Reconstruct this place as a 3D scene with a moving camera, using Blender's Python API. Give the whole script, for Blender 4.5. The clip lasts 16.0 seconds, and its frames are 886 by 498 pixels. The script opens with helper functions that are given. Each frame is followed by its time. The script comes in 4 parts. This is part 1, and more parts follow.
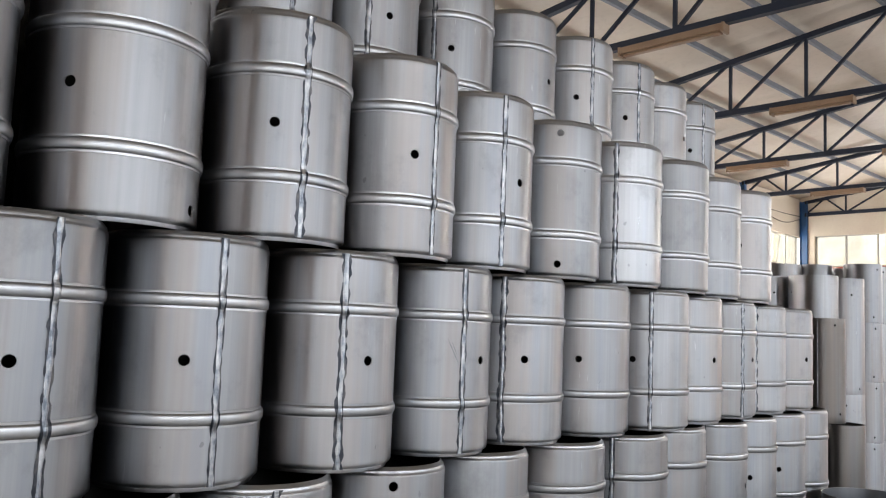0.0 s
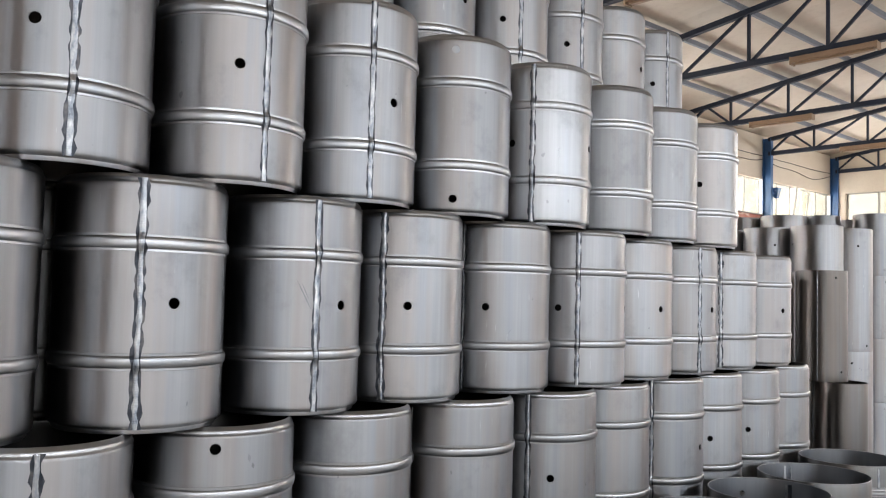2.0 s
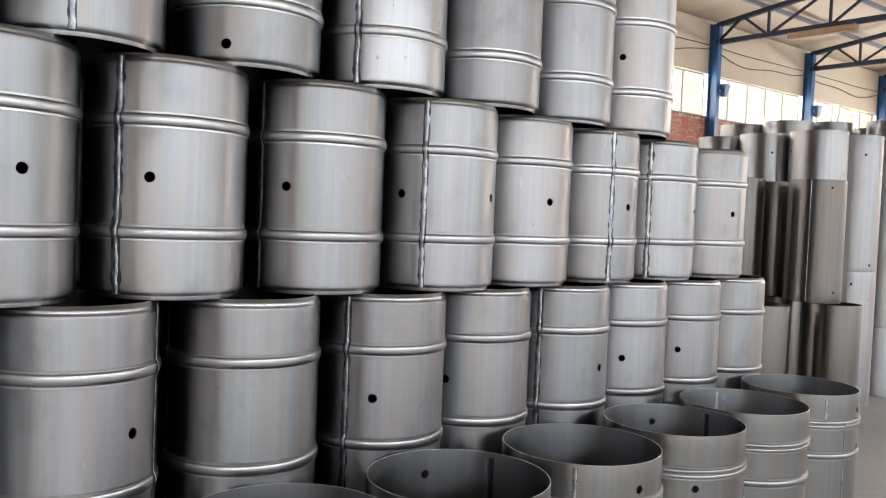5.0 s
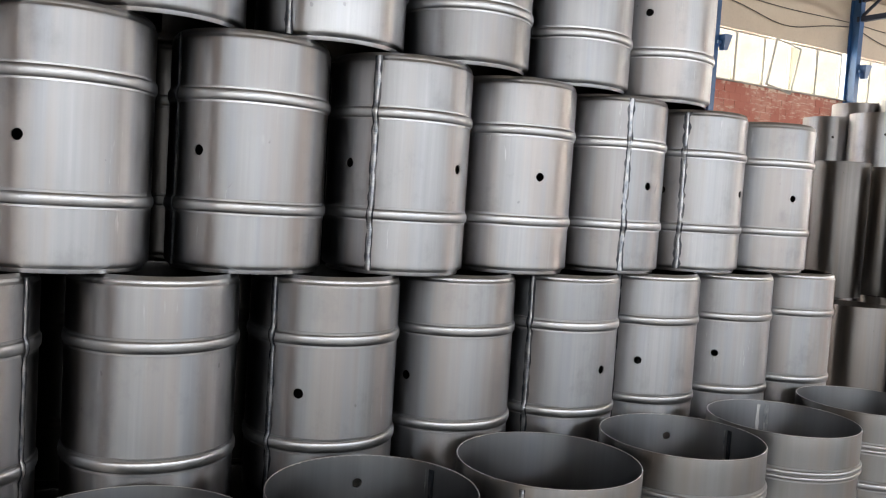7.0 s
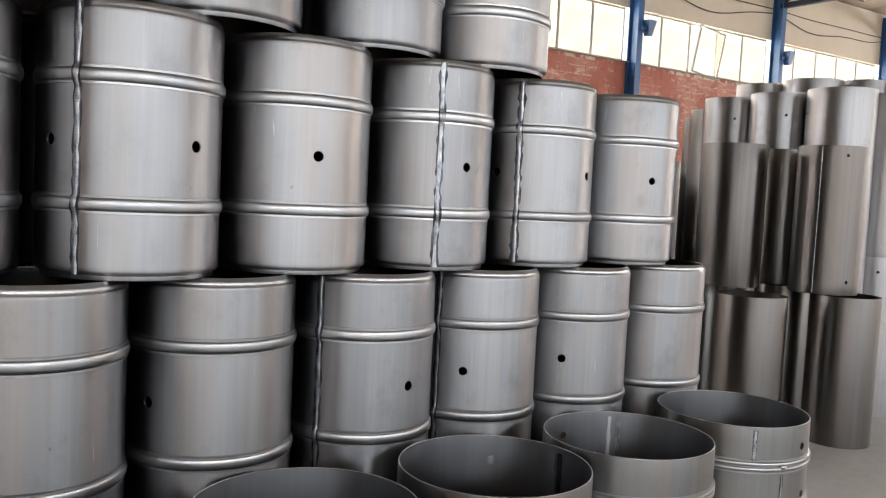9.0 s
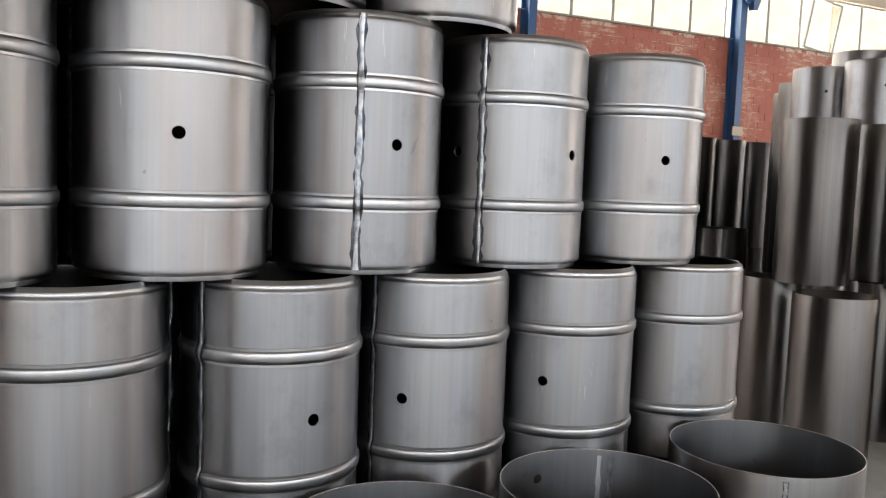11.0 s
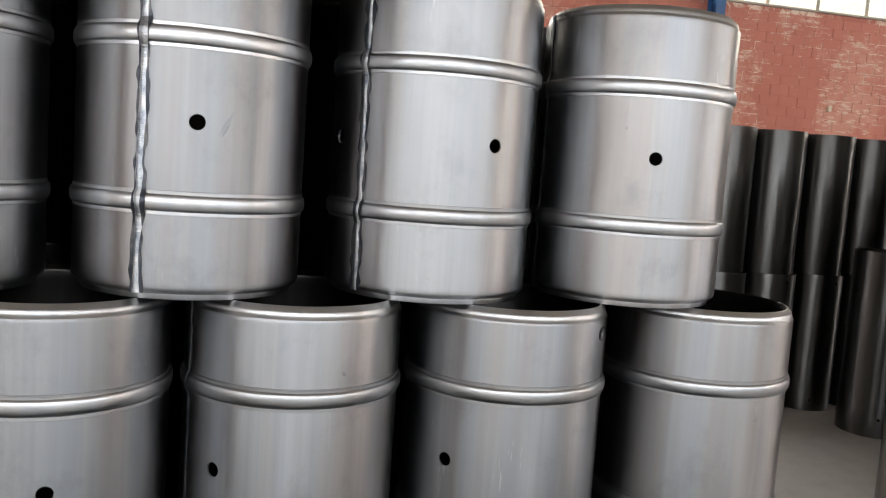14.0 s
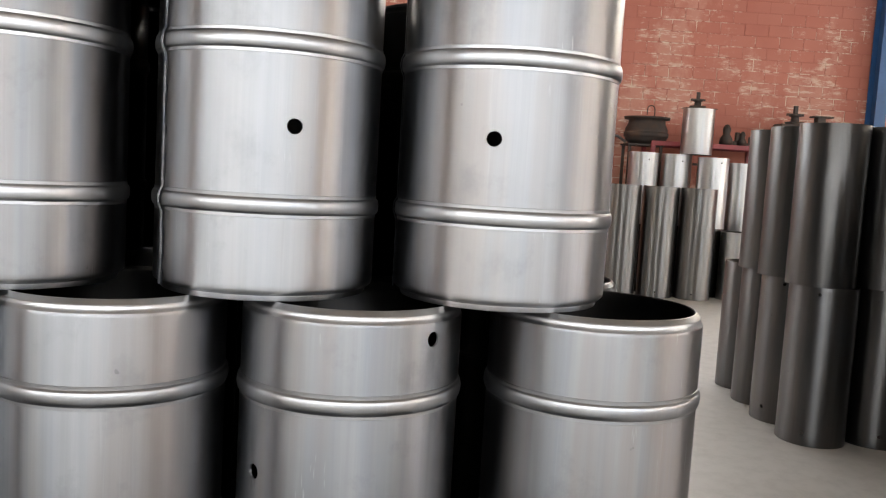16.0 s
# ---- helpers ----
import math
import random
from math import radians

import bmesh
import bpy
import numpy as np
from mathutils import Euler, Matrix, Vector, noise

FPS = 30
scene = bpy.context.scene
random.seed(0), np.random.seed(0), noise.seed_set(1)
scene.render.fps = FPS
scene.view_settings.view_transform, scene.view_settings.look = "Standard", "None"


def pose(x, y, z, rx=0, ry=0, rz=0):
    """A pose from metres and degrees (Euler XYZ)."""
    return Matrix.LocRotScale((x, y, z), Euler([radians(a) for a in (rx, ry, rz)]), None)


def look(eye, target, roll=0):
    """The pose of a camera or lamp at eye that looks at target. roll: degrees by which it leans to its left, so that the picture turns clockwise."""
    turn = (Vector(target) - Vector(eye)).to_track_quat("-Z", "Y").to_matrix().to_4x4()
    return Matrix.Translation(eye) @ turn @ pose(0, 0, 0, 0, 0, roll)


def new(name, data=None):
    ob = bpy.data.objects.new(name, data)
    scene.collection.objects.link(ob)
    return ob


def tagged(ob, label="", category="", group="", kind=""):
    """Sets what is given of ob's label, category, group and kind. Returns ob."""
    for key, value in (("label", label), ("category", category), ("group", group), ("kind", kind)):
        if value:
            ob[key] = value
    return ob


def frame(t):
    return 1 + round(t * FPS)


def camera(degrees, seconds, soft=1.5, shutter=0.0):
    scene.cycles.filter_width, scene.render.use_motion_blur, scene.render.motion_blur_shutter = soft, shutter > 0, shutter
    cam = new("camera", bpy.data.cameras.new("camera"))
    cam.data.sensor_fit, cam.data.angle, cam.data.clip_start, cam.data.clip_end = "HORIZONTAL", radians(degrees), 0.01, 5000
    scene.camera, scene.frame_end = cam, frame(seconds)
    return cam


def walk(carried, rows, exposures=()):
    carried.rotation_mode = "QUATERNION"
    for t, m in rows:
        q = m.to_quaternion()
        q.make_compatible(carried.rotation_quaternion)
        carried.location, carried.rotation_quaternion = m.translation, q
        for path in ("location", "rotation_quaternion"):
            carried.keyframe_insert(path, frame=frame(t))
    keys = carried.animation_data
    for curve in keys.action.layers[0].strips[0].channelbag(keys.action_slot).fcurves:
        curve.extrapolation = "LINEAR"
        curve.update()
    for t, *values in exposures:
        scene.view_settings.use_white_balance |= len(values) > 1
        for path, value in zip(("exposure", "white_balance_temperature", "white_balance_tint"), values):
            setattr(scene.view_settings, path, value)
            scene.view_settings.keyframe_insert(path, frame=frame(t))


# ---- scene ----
# seconds, stops, kelvin, tint
EXPOSURES = [(0.0, -0.13, 6280, 12), (5.0, 0.12, 6500, 12), (10.0, 0.15, 6540, 12), (13.0, 0.25, 6520, 11), (16.0, 0.57, 6580, 11)]
cam = camera(55.33, 16.0, soft=1.2, shutter=0.0)
# seconds, x, y, z in metres, yaw, pitch, roll in degrees
ROWS = [
    (0, 0.018, -0.007, 1.701, -44.30, 5.46, -2.24),
    (0.5, 0.190, -0.007, 1.693, -43.92, 5.16, -2.15),
    (1, 0.387, -0.050, 1.690, -42.98, 4.99, -2.23),
    (1.5, 0.552, -0.089, 1.660, -41.99, 4.40, -1.90),
    (2, 0.681, -0.091, 1.637, -41.95, 3.21, -1.43),
    (2.5, 0.860, -0.072, 1.624, -42.46, 2.51, -1.48),
    (3, 1.020, -0.054, 1.601, -42.59, 1.75, -1.19),
    (3.5, 1.168, -0.059, 1.570, -41.95, 0.57, -0.99),
    (4, 1.358, -0.114, 1.564, -39.99, -0.49, -1.74),
    (4.5, 1.508, -0.135, 1.552, -39.02, -1.50, -2.12),
    (5, 1.665, -0.109, 1.531, -39.05, -2.15, -2.34),
    (7.5, 2.475, -0.116, 1.523, -29.40, -3.70, -3.71),
    (8, 2.645, -0.055, 1.526, -30.93, -4.00, -3.68),
    (8.5, 2.793, 0.001, 1.523, -32.93, -4.12, -3.14),
    (9, 2.969, 0.034, 1.529, -34.03, -3.94, -2.85),
    (9.5, 3.169, 0.050, 1.534, -32.56, -4.05, -2.64),
    (10, 3.327, 0.105, 1.533, -31.49, -4.09, -2.26),
    (12.5, 4.145, 0.477, 1.535, -18.75, -5.80, -2.59),
    (13, 4.290, 0.559, 1.544, -17.96, -5.18, -2.67),
    (13.5, 4.413, 0.596, 1.543, -15.81, -5.15, -2.91),
    (14, 4.559, 0.591, 1.562, -12.81, -5.76, -4.08),
    (14.5, 4.769, 0.554, 1.527, -8.35, -5.50, -4.33),
    (15, 4.923, 0.583, 1.517, -6.43, -6.09, -4.02),
    (15.5, 5.104, 0.643, 1.534, -3.97, -5.69, -3.68),
    (16, 5.273, 0.682, 1.543, -0.73, -5.38, -3.38),
]
walk(cam, [(t, pose(x, y, z, 90 + pitch, roll, yaw)) for t, x, y, z, yaw, pitch, roll in ROWS], EXPOSURES)

# ---------------------------------------------------------------- light
SUN_DIR = (0.35, 0.75, -0.85)
world = bpy.data.worlds.new("world")
scene.world = world
world.use_nodes = True
wn = world.node_tree.nodes
sky = wn.new("ShaderNodeTexSky")
sky.sky_type = "NISHITA"
sky.sun_disc = False
sky.sun_elevation = radians(45)
sky.sun_rotation = radians(205)
wn["Background"].inputs["Strength"].default_value = 0.12
world.node_tree.links.new(sky.outputs["Color"], wn["Background"].inputs["Color"])
sun_data = bpy.data.lights.new("sun", "SUN")
sun_data.energy, sun_data.angle, sun_data.color = 0.9, radians(12), (1.0, 0.96, 0.91)
sun = new("sun", sun_data)
sun.matrix_world = look((0, 0, 0), SUN_DIR)


def daylight_area(name, size_x, size_y, watts, m, color=(0.94, 0.97, 1.0)):
    data = bpy.data.lights.new(name, "AREA")
    data.shape, data.size, data.size_y, data.energy, data.color = "RECTANGLE", size_x, size_y, watts, color
    ob = new(name, data)
    ob.matrix_world = m
    return ob


# hall: x along the hall, y across, the brick side wall at HALL_L
# the unseen west end is set far off to widen the drums' reflections
HALL_L, HALL_R, HALL_W, HALL_E = 13.79, -12.9, -27.0, 32.7
SILL, HEAD, EAVE = 4.65, 5.83, 7.15
RIDGE_Y, BAY, COL0 = 0.45, 5.19, 17.13
mid_x, len_x = (HALL_W + HALL_E) / 2, HALL_E - HALL_W
daylight_area("window_daylight_left", len_x - 1, HEAD - SILL, 2700, look((mid_x, HALL_L + 0.25, 5.24), (mid_x, 0, 5.0)))
# unseen high fill on the south side, added to brighten upper drums and roof
daylight_area("unseen_side_fill_high", len_x - 1, HEAD - SILL, 2300, look((mid_x, HALL_R - 0.25, 5.24), (mid_x, 0, 4.0)))
daylight_area("window_daylight_end", 22, HEAD - SILL, 1600, look((HALL_E + 0.25, 0.5, 5.24), (0, 0.5, 5.0)))
# unseen low fill along the south side, added for broad reflections on the drums
daylight_area("unseen_side_fill_low", 55.5, 3.7, 630, look((1.75, HALL_R - 0.3, 2.75), (1.75, 0, 2.75)))



# ---------------------------------------------------------------- materials
def material(name):
    m = bpy.data.materials.new(name)
    m.use_nodes = True
    nt = m.node_tree
    return m, nt, nt.nodes["Principled BSDF"]


def node(nt, kind, **inputs):
    n = nt.nodes.new(kind)
    for key, value in inputs.items():
        n.inputs[key.replace("_", " ")].default_value = value
    return n


def coords(nt, scale, space="Object"):
    tc = nt.nodes.new("ShaderNodeTexCoord")
    mp = nt.nodes.new("ShaderNodeMapping")
    mp.inputs["Scale"].default_value = scale
    nt.links.new(tc.outputs[space], mp.inputs["Vector"])
    return mp.outputs["Vector"]


def noise_at(nt, vector, scale, detail=3.0, rough=0.55):
    n = node(nt, "ShaderNodeTexNoise", Scale=scale, Detail=detail, Roughness=rough)
    nt.links.new(vector, n.inputs["Vector"])
    return n.outputs["Fac"]


def ramp(nt, fac, stops):
    r = nt.nodes.new("ShaderNodeValToRGB")
    els = r.color_ramp.elements
    while len(els) < len(stops):
        els.new(0.5)
    for el, (p, c) in zip(els, stops):
        el.position, el.color = p, (*c, 1.0) if len(c) == 3 else c
    nt.links.new(fac, r.inputs["Fac"])
    return r.outputs["Color"]


def span(nt, fac, lo, hi, a=0.0, b=1.0):
    n = node(nt, "ShaderNodeMapRange")
    for i, v in zip((1, 2, 3, 4), (lo, hi, a, b)):
        n.inputs[i].default_value = v
    nt.links.new(fac, n.inputs[0])
    return n.outputs[0]


def mix(nt, fac, a, b, mode="MIX"):
    n = nt.nodes.new("ShaderNodeMix")
    n.data_type, n.blend_type = "RGBA", mode
    for sock, v in ((n.inputs[0], fac), (n.inputs[6], a), (n.inputs[7], b)):
        if hasattr(v, "is_linked"):
            nt.links.new(v, sock)
        else:
            sock.default_value = v if not isinstance(v, tuple) else (*v, 1.0)
    return n.outputs[2]


def bump(nt, bsdf, height, strength, distance):
    b = node(nt, "ShaderNodeBump", Strength=strength, Distance=distance)
    nt.links.new(height, b.inputs["Height"])
    nt.links.new(b.outputs["Normal"], bsdf.inputs["Normal"])


def object_random(nt):
    return nt.nodes.new("ShaderNodeObjectInfo").outputs["Random"]


def own_coords(nt, scale, turn=0.0):
    """Object coordinates, shifted by a different amount for every object."""
    tc = nt.nodes.new("ShaderNodeTexCoord")
    shift = nt.nodes.new("ShaderNodeVectorMath")
    shift.operation = "MULTIPLY_ADD"
    nt.links.new(object_random(nt), shift.inputs[0])
    shift.inputs[1].default_value = (31.0, 17.0, 43.0)
    nt.links.new(tc.outputs["Object"], shift.inputs[2])
    mp = nt.nodes.new("ShaderNodeMapping")
    mp.inputs["Scale"].default_value = scale
    mp.inputs["Rotation"].default_value = (turn, turn * 0.7, 0)
    nt.links.new(shift.outputs[0], mp.inputs["Vector"])
    return mp.outputs["Vector"]


def steel(name, dark, light, rough_lo, rough_hi, warm=0.25, drawn=0.85, grime=0.4, dents=0.35):
    """Rolled sheet steel: streaks along the height, painted reflection bands, smudges and fine scratches."""
    m, nt, b = material(name)
    streak = noise_at(nt, own_coords(nt, (46, 46, 0.8)), 1.0, 5, 0.6)
    broad = noise_at(nt, own_coords(nt, (9, 9, 0.5)), 1.0, 3)
    cool = noise_at(nt, own_coords(nt, (13, 13, 0.6)), 1.3, 3)
    fine = noise_at(nt, own_coords(nt, (300, 300, 6)), 1.0, 2)
    smear = noise_at(nt, own_coords(nt, (6, 6, 5)), 1.0, 6, 0.68)
    drip = noise_at(nt, own_coords(nt, (60, 60, 2.2)), 1.0, 4, 0.7)
    col = ramp(nt, streak, [(0.3, dark), (0.7, light)])
    # brown and blue-grey bands: reflections put into the base colour
    col = mix(nt, span(nt, broad, 0.47, 0.60, 0.0, warm), col, (light[0] * 0.90, light[1] * 0.78, light[2] * 0.69))
    col = mix(nt, span(nt, cool, 0.52, 0.66, 0.0, 0.35), col, (dark[0] * 0.92, dark[1] * 0.99, dark[2] * 1.10))
    col = mix(nt, span(nt, smear, 0.56, 0.72, 0.0, grime), col, tuple(v * 0.66 for v in dark))
    col = mix(nt, span(nt, drip, 0.60, 0.76, 0.0, grime * 0.6), col, tuple(min(1.0, v * 1.22) for v in light))
    # scuffs and short scratches, gathered in a few places
    both = nt.nodes.new("ShaderNodeMath")
    both.operation = "MULTIPLY"
    nt.links.new(span(nt, noise_at(nt, own_coords(nt, (70, 70, 7), 0.45), 1.0, 3, 0.6), 0.66, 0.71, 0, min(0.55, grime * 1.4)), both.inputs[0])
    nt.links.new(span(nt, noise_at(nt, own_coords(nt, (4, 4, 4)), 1.0, 2), 0.55, 0.64), both.inputs[1])
    col = mix(nt, both.outputs[0], col, tuple(min(1.0, v * 1.5) for v in light))
    spot = noise_at(nt, own_coords(nt, (34, 34, 26), 0.3), 1.0, 2, 0.5)
    col = mix(nt, span(nt, spot, 0.765, 0.785, 0, 0.4), col, tuple(v * 0.35 for v in dark))
    tone = span(nt, object_random(nt), 0, 1, 0.85, 1.1)
    scale = nt.nodes.new("ShaderNodeVectorMath")
    scale.operation = "SCALE"
    nt.links.new(col, scale.inputs[0])
    nt.links.new(tone, scale.inputs["Scale"])
    nt.links.new(scale.outputs["Vector"], b.inputs["Base Color"])
    b.inputs["Metallic"].default_value = 1.0
    nt.links.new(span(nt, mix(nt, 0.5, streak, smear), 0.3, 0.7, rough_lo, rough_hi), b.inputs["Roughness"])
    # rolled along the girth: the gloss is drawn out along the height
    tan = nt.nodes.new("ShaderNodeTangent")
    tan.direction_type, tan.axis = "RADIAL", "Z"
    nt.links.new(tan.outputs["Tangent"], b.inputs["Tangent"])
    b.inputs["Anisotropic"].default_value = drawn
    b.inputs["Anisotropic Rotation"].default_value = 0.25
    dent = noise_at(nt, own_coords(nt, (7, 7, 3.5)), 1.0, 2, 0.4)
    hb = node(nt, "ShaderNodeBump", Strength=dents, Distance=0.004)
    nt.links.new(dent, hb.inputs["Height"])
    b2 = node(nt, "ShaderNodeBump", Strength=dents * 0.3, Distance=0.0006)
    nt.links.new(fine, b2.inputs["Height"])
    nt.links.new(hb.outputs["Normal"], b2.inputs["Normal"])
    nt.links.new(b2.outputs["Normal"], b.inputs["Normal"])
    return m


STEEL = steel("drum_steel", (0.372, 0.378, 0.390), (0.450, 0.455, 0.465), 0.32, 0.42, 0.50, 0.85, 0.45, 0.3)
STEEL_HOOP = steel("hoop_steel", (0.425, 0.427, 0.433), (0.475, 0.477, 0.483), 0.31, 0.36, 0.15, 0.0, 0.08, 0.05)
STEEL_TUBE = steel("tube_steel", (0.235, 0.23, 0.226), (0.275, 0.27, 0.265), 0.32, 0.40, 0.45, 0.85, 0.15, 0.12)
STEEL_SHINY = steel("battered_shiny_steel", (0.45, 0.455, 0.465), (0.54, 0.545, 0.555), 0.26, 0.35, 0.2, 0.8, 0.5, 0.6)
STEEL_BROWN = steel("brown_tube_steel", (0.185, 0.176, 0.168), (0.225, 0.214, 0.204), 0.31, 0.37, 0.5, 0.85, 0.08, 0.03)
STEEL_INNER = steel("inner_wall_steel", (0.290, 0.297, 0.310), (0.33, 0.337, 0.35), 0.34, 0.40, 0.12, 0.5, 0.12, 0.10)
# gap and inside shade of drums and tubes, put into a darker steel
STEEL_DARK = steel("shade_dark_steel", (0.055, 0.053, 0.052), (0.072, 0.070, 0.068), 0.32, 0.40, 0.3, 0.85, 0.1, 0.06)
STEEL_MILL = steel("grey_mill_steel", (0.125, 0.123, 0.122), (0.148, 0.146, 0.145), 0.32, 0.38, 0.2, 0.8, 0.05, 0.012)
STEEL_BRIGHT = steel("bright_steel", (0.62, 0.62, 0.62), (0.70, 0.70, 0.69), 0.36, 0.44, 0.15, 0.7, 0.12, 0.04)

WELD, nt, b = material("weld_heat_tint")
f = noise_at(nt, coords(nt, (60, 60, 26)), 1.0, 4)
nt.links.new(ramp(nt, f, [(0.3, (0.03, 0.034, 0.042)), (0.5, (0.065, 0.07, 0.082)), (0.72, (0.18, 0.17, 0.165))]), b.inputs["Base Color"])
b.inputs["Metallic"].default_value, b.inputs["Roughness"].default_value = 0.9, 0.42
bump(nt, b, noise_at(nt, coords(nt, (40, 40, 220)), 1.0, 2), 0.5, 0.001)

BEAD, nt, b = material("weld_bead_metal")
f = noise_at(nt, own_coords(nt, (55, 55, 26)), 1.0, 4, 0.65)
nt.links.new(ramp(nt, f, [(0.34, (0.17, 0.19, 0.22)), (0.45, (0.31, 0.33, 0.36)), (0.55, (0.44, 0.445, 0.455)), (0.68, (0.60, 0.60, 0.60))]), b.inputs["Base Color"])
b.inputs["Metallic"].default_value, b.inputs["Roughness"].default_value = 1.0, 0.32
bump(nt, b, noise_at(nt, coords(nt, (40, 40, 300)), 1.0, 1), 0.7, 0.0015)

CONCRETE, nt, b = material("floor_concrete")
big = noise_at(nt, coords(nt, (0.45, 0.45, 1)), 1.0, 6, 0.6)
small = noise_at(nt, coords(nt, (9, 9, 9)), 1.0, 6, 0.65)
col = ramp(nt, big, [(0.3, (0.44, 0.425, 0.40)), (0.7, (0.56, 0.545, 0.52))])
col = mix(nt, span(nt, small, 0.45, 0.75, 0, 0.35), col, (0.28, 0.27, 0.255))
nt.links.new(col, b.inputs["Base Color"])
nt.links.new(span(nt, big, 0.3, 0.7, 0.42, 0.6), b.inputs["Roughness"])
bump(nt, b, small, 0.15, 0.004)


def painted(name, base, dirt, rough=0.55, scale=1.3, amount=0.5, metallic=0.0):
    m, nt, b = material(name)
    a = noise_at(nt, coords(nt, (scale, scale, scale)), 1.0, 6, 0.6)
    c = noise_at(nt, coords(nt, (scale * 14,) * 3), 1.0, 4, 0.6)
    col = mix(nt, span(nt, a, 0.42, 0.72, 0, amount), base, dirt)
    col = mix(nt, span(nt, c, 0.5, 0.75, 0, amount * 0.5), col, tuple(v * 0.7 for v in dirt))
    nt.links.new(col, b.inputs["Base Color"])
    b.inputs["Roughness"].default_value, b.inputs["Metallic"].default_value = rough, metallic
    bump(nt, b, c, 0.12, 0.003)
    return m


PLASTER = painted("cream_plaster", (0.63, 0.54, 0.42), (0.55, 0.45, 0.34), 0.8)
ROOFING = painted("cream_roof_sheet", (0.61, 0.525, 0.415), (0.50, 0.40, 0.30), 0.6, 0.5, 0.45)
BLUE = painted("blue_paint", (0.030, 0.105, 0.26), (0.02, 0.05, 0.10), 0.4, 2.0, 0.5)
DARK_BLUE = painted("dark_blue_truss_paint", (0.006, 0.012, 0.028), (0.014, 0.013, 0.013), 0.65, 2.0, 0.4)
PURLIN = painted("grey_blue_purlin_paint", (0.20, 0.215, 0.24), (0.13, 0.13, 0.14), 0.5, 2.0, 0.5)
FRAME_PAINT = painted("grey_window_frame_paint", (0.38, 0.36, 0.30), (0.22, 0.19, 0.15), 0.5, 3.0, 0.5)
FIXTURE = painted("brown_fixture_paint", (0.30, 0.19, 0.11), (0.18, 0.11, 0.06), 0.5, 3.0, 0.5)
RED = painted("red_rack_paint", (0.34, 0.055, 0.06), (0.16, 0.06, 0.06), 0.5, 5.0, 0.5)
IRON = painted("rusty_dark_iron", (0.055, 0.045, 0.04), (0.12, 0.065, 0.04), 0.6, 6.0, 0.7, 0.4)
CABLE = painted("dark_cable", (0.05, 0.04, 0.035), (0.10, 0.08, 0.06), 0.6, 6.0, 0.5)
def place(nt, scale):
    mp = nt.nodes.new("ShaderNodeMapping")
    mp.inputs["Scale"].default_value = scale
    nt.links.new(nt.nodes.new("ShaderNodeNewGeometry").outputs["Position"], mp.inputs["Vector"])
    return mp.outputs["Vector"]


def worn(nt):
    return noise_at(nt, place(nt, (0.95, 0.95, 0.55)), 1.0, 9, 0.66)


def brick_paint():
    m, nt, b = material("red_painted_brick")
    a = noise_at(nt, place(nt, (0.8, 0.8, 0.8)), 1.0, 6, 0.6)
    w = worn(nt)
    chip = noise_at(nt, place(nt, (3.2, 3.2, 13.0)), 1.0, 8, 0.75)
    tone = object_random(nt)
    col = ramp(nt, a, [(0.3, (0.40, 0.125, 0.085)), (0.7, (0.50, 0.18, 0.125))])
    col = mix(nt, span(nt, tone, 0, 1, 0.0, 0.25), col, (0.53, 0.23, 0.165))
    col = mix(nt, span(nt, w, 0.49, 0.57, 0.0, 0.5), col, (0.60, 0.32, 0.24))
    both = nt.nodes.new("ShaderNodeMath")
    both.operation = "MULTIPLY"
    nt.links.new(span(nt, w, 0.46, 0.53), both.inputs[0])
    nt.links.new(span(nt, chip, 0.53, 0.59), both.inputs[1])
    col = mix(nt, both.outputs[0], col, (0.64, 0.44, 0.34))
    nt.links.new(col, b.inputs["Base Color"])
    b.inputs["Roughness"].default_value = 0.75
    bump(nt, b, chip, 0.3, 0.006)
    return m


BRICK = brick_paint()

MORTAR, nt, b = material("brick_mortar")
bare = nt.nodes.new("ShaderNodeMath")
bare.operation = "MULTIPLY"
nt.links.new(span(nt, worn(nt), 0.44, 0.50), bare.inputs[0])
nt.links.new(span(nt, noise_at(nt, place(nt, (6.0, 6.0, 6.0)), 1.0, 6, 0.7), 0.45, 0.54), bare.inputs[1])
nt.links.new(mix(nt, bare.outputs[0], (0.42, 0.14, 0.098), (0.70, 0.55, 0.43)), b.inputs["Base Color"])
b.inputs["Roughness"].default_value = 0.85


GLASS, nt, b = material("dusty_window_glass")
trans = nt.nodes.new("ShaderNodeBsdfTransparent")
dust = noise_at(nt, coords(nt, (1.5, 1.5, 1.5)), 1.0, 5, 0.6)
nt.links.new(ramp(nt, dust, [(0.3, (0.97, 0.95, 0.90)), (0.7, (0.90, 0.86, 0.76))]), trans.inputs["Color"])
b.inputs["Base Color"].default_value = (0.75, 0.72, 0.62, 1)
b.inputs["Roughness"].default_value = 0.25
ms = nt.nodes.new("ShaderNodeMixShader")
ms.inputs[0].default_value = 0.25
nt.links.new(trans.outputs[0], ms.inputs[1])
nt.links.new(b.outputs[0], ms.inputs[2])
nt.links.new(ms.outputs[0], nt.nodes["Material Output"].inputs["Surface"])

LENS, nt, b = material("floodlight_glass")
b.inputs["Base Color"].default_value = (0.45, 0.47, 0.5, 1)
b.inputs["Roughness"].default_value = 0.12


# ---------------------------------------------------------------- mesh helpers
def part(name, bm, mat, parent=None, label="", smooth=False):
    me = bpy.data.meshes.new(name)
    bm.to_mesh(me)
    bm.free()
    return mesh_part(name, me, mat, parent, label, smooth)


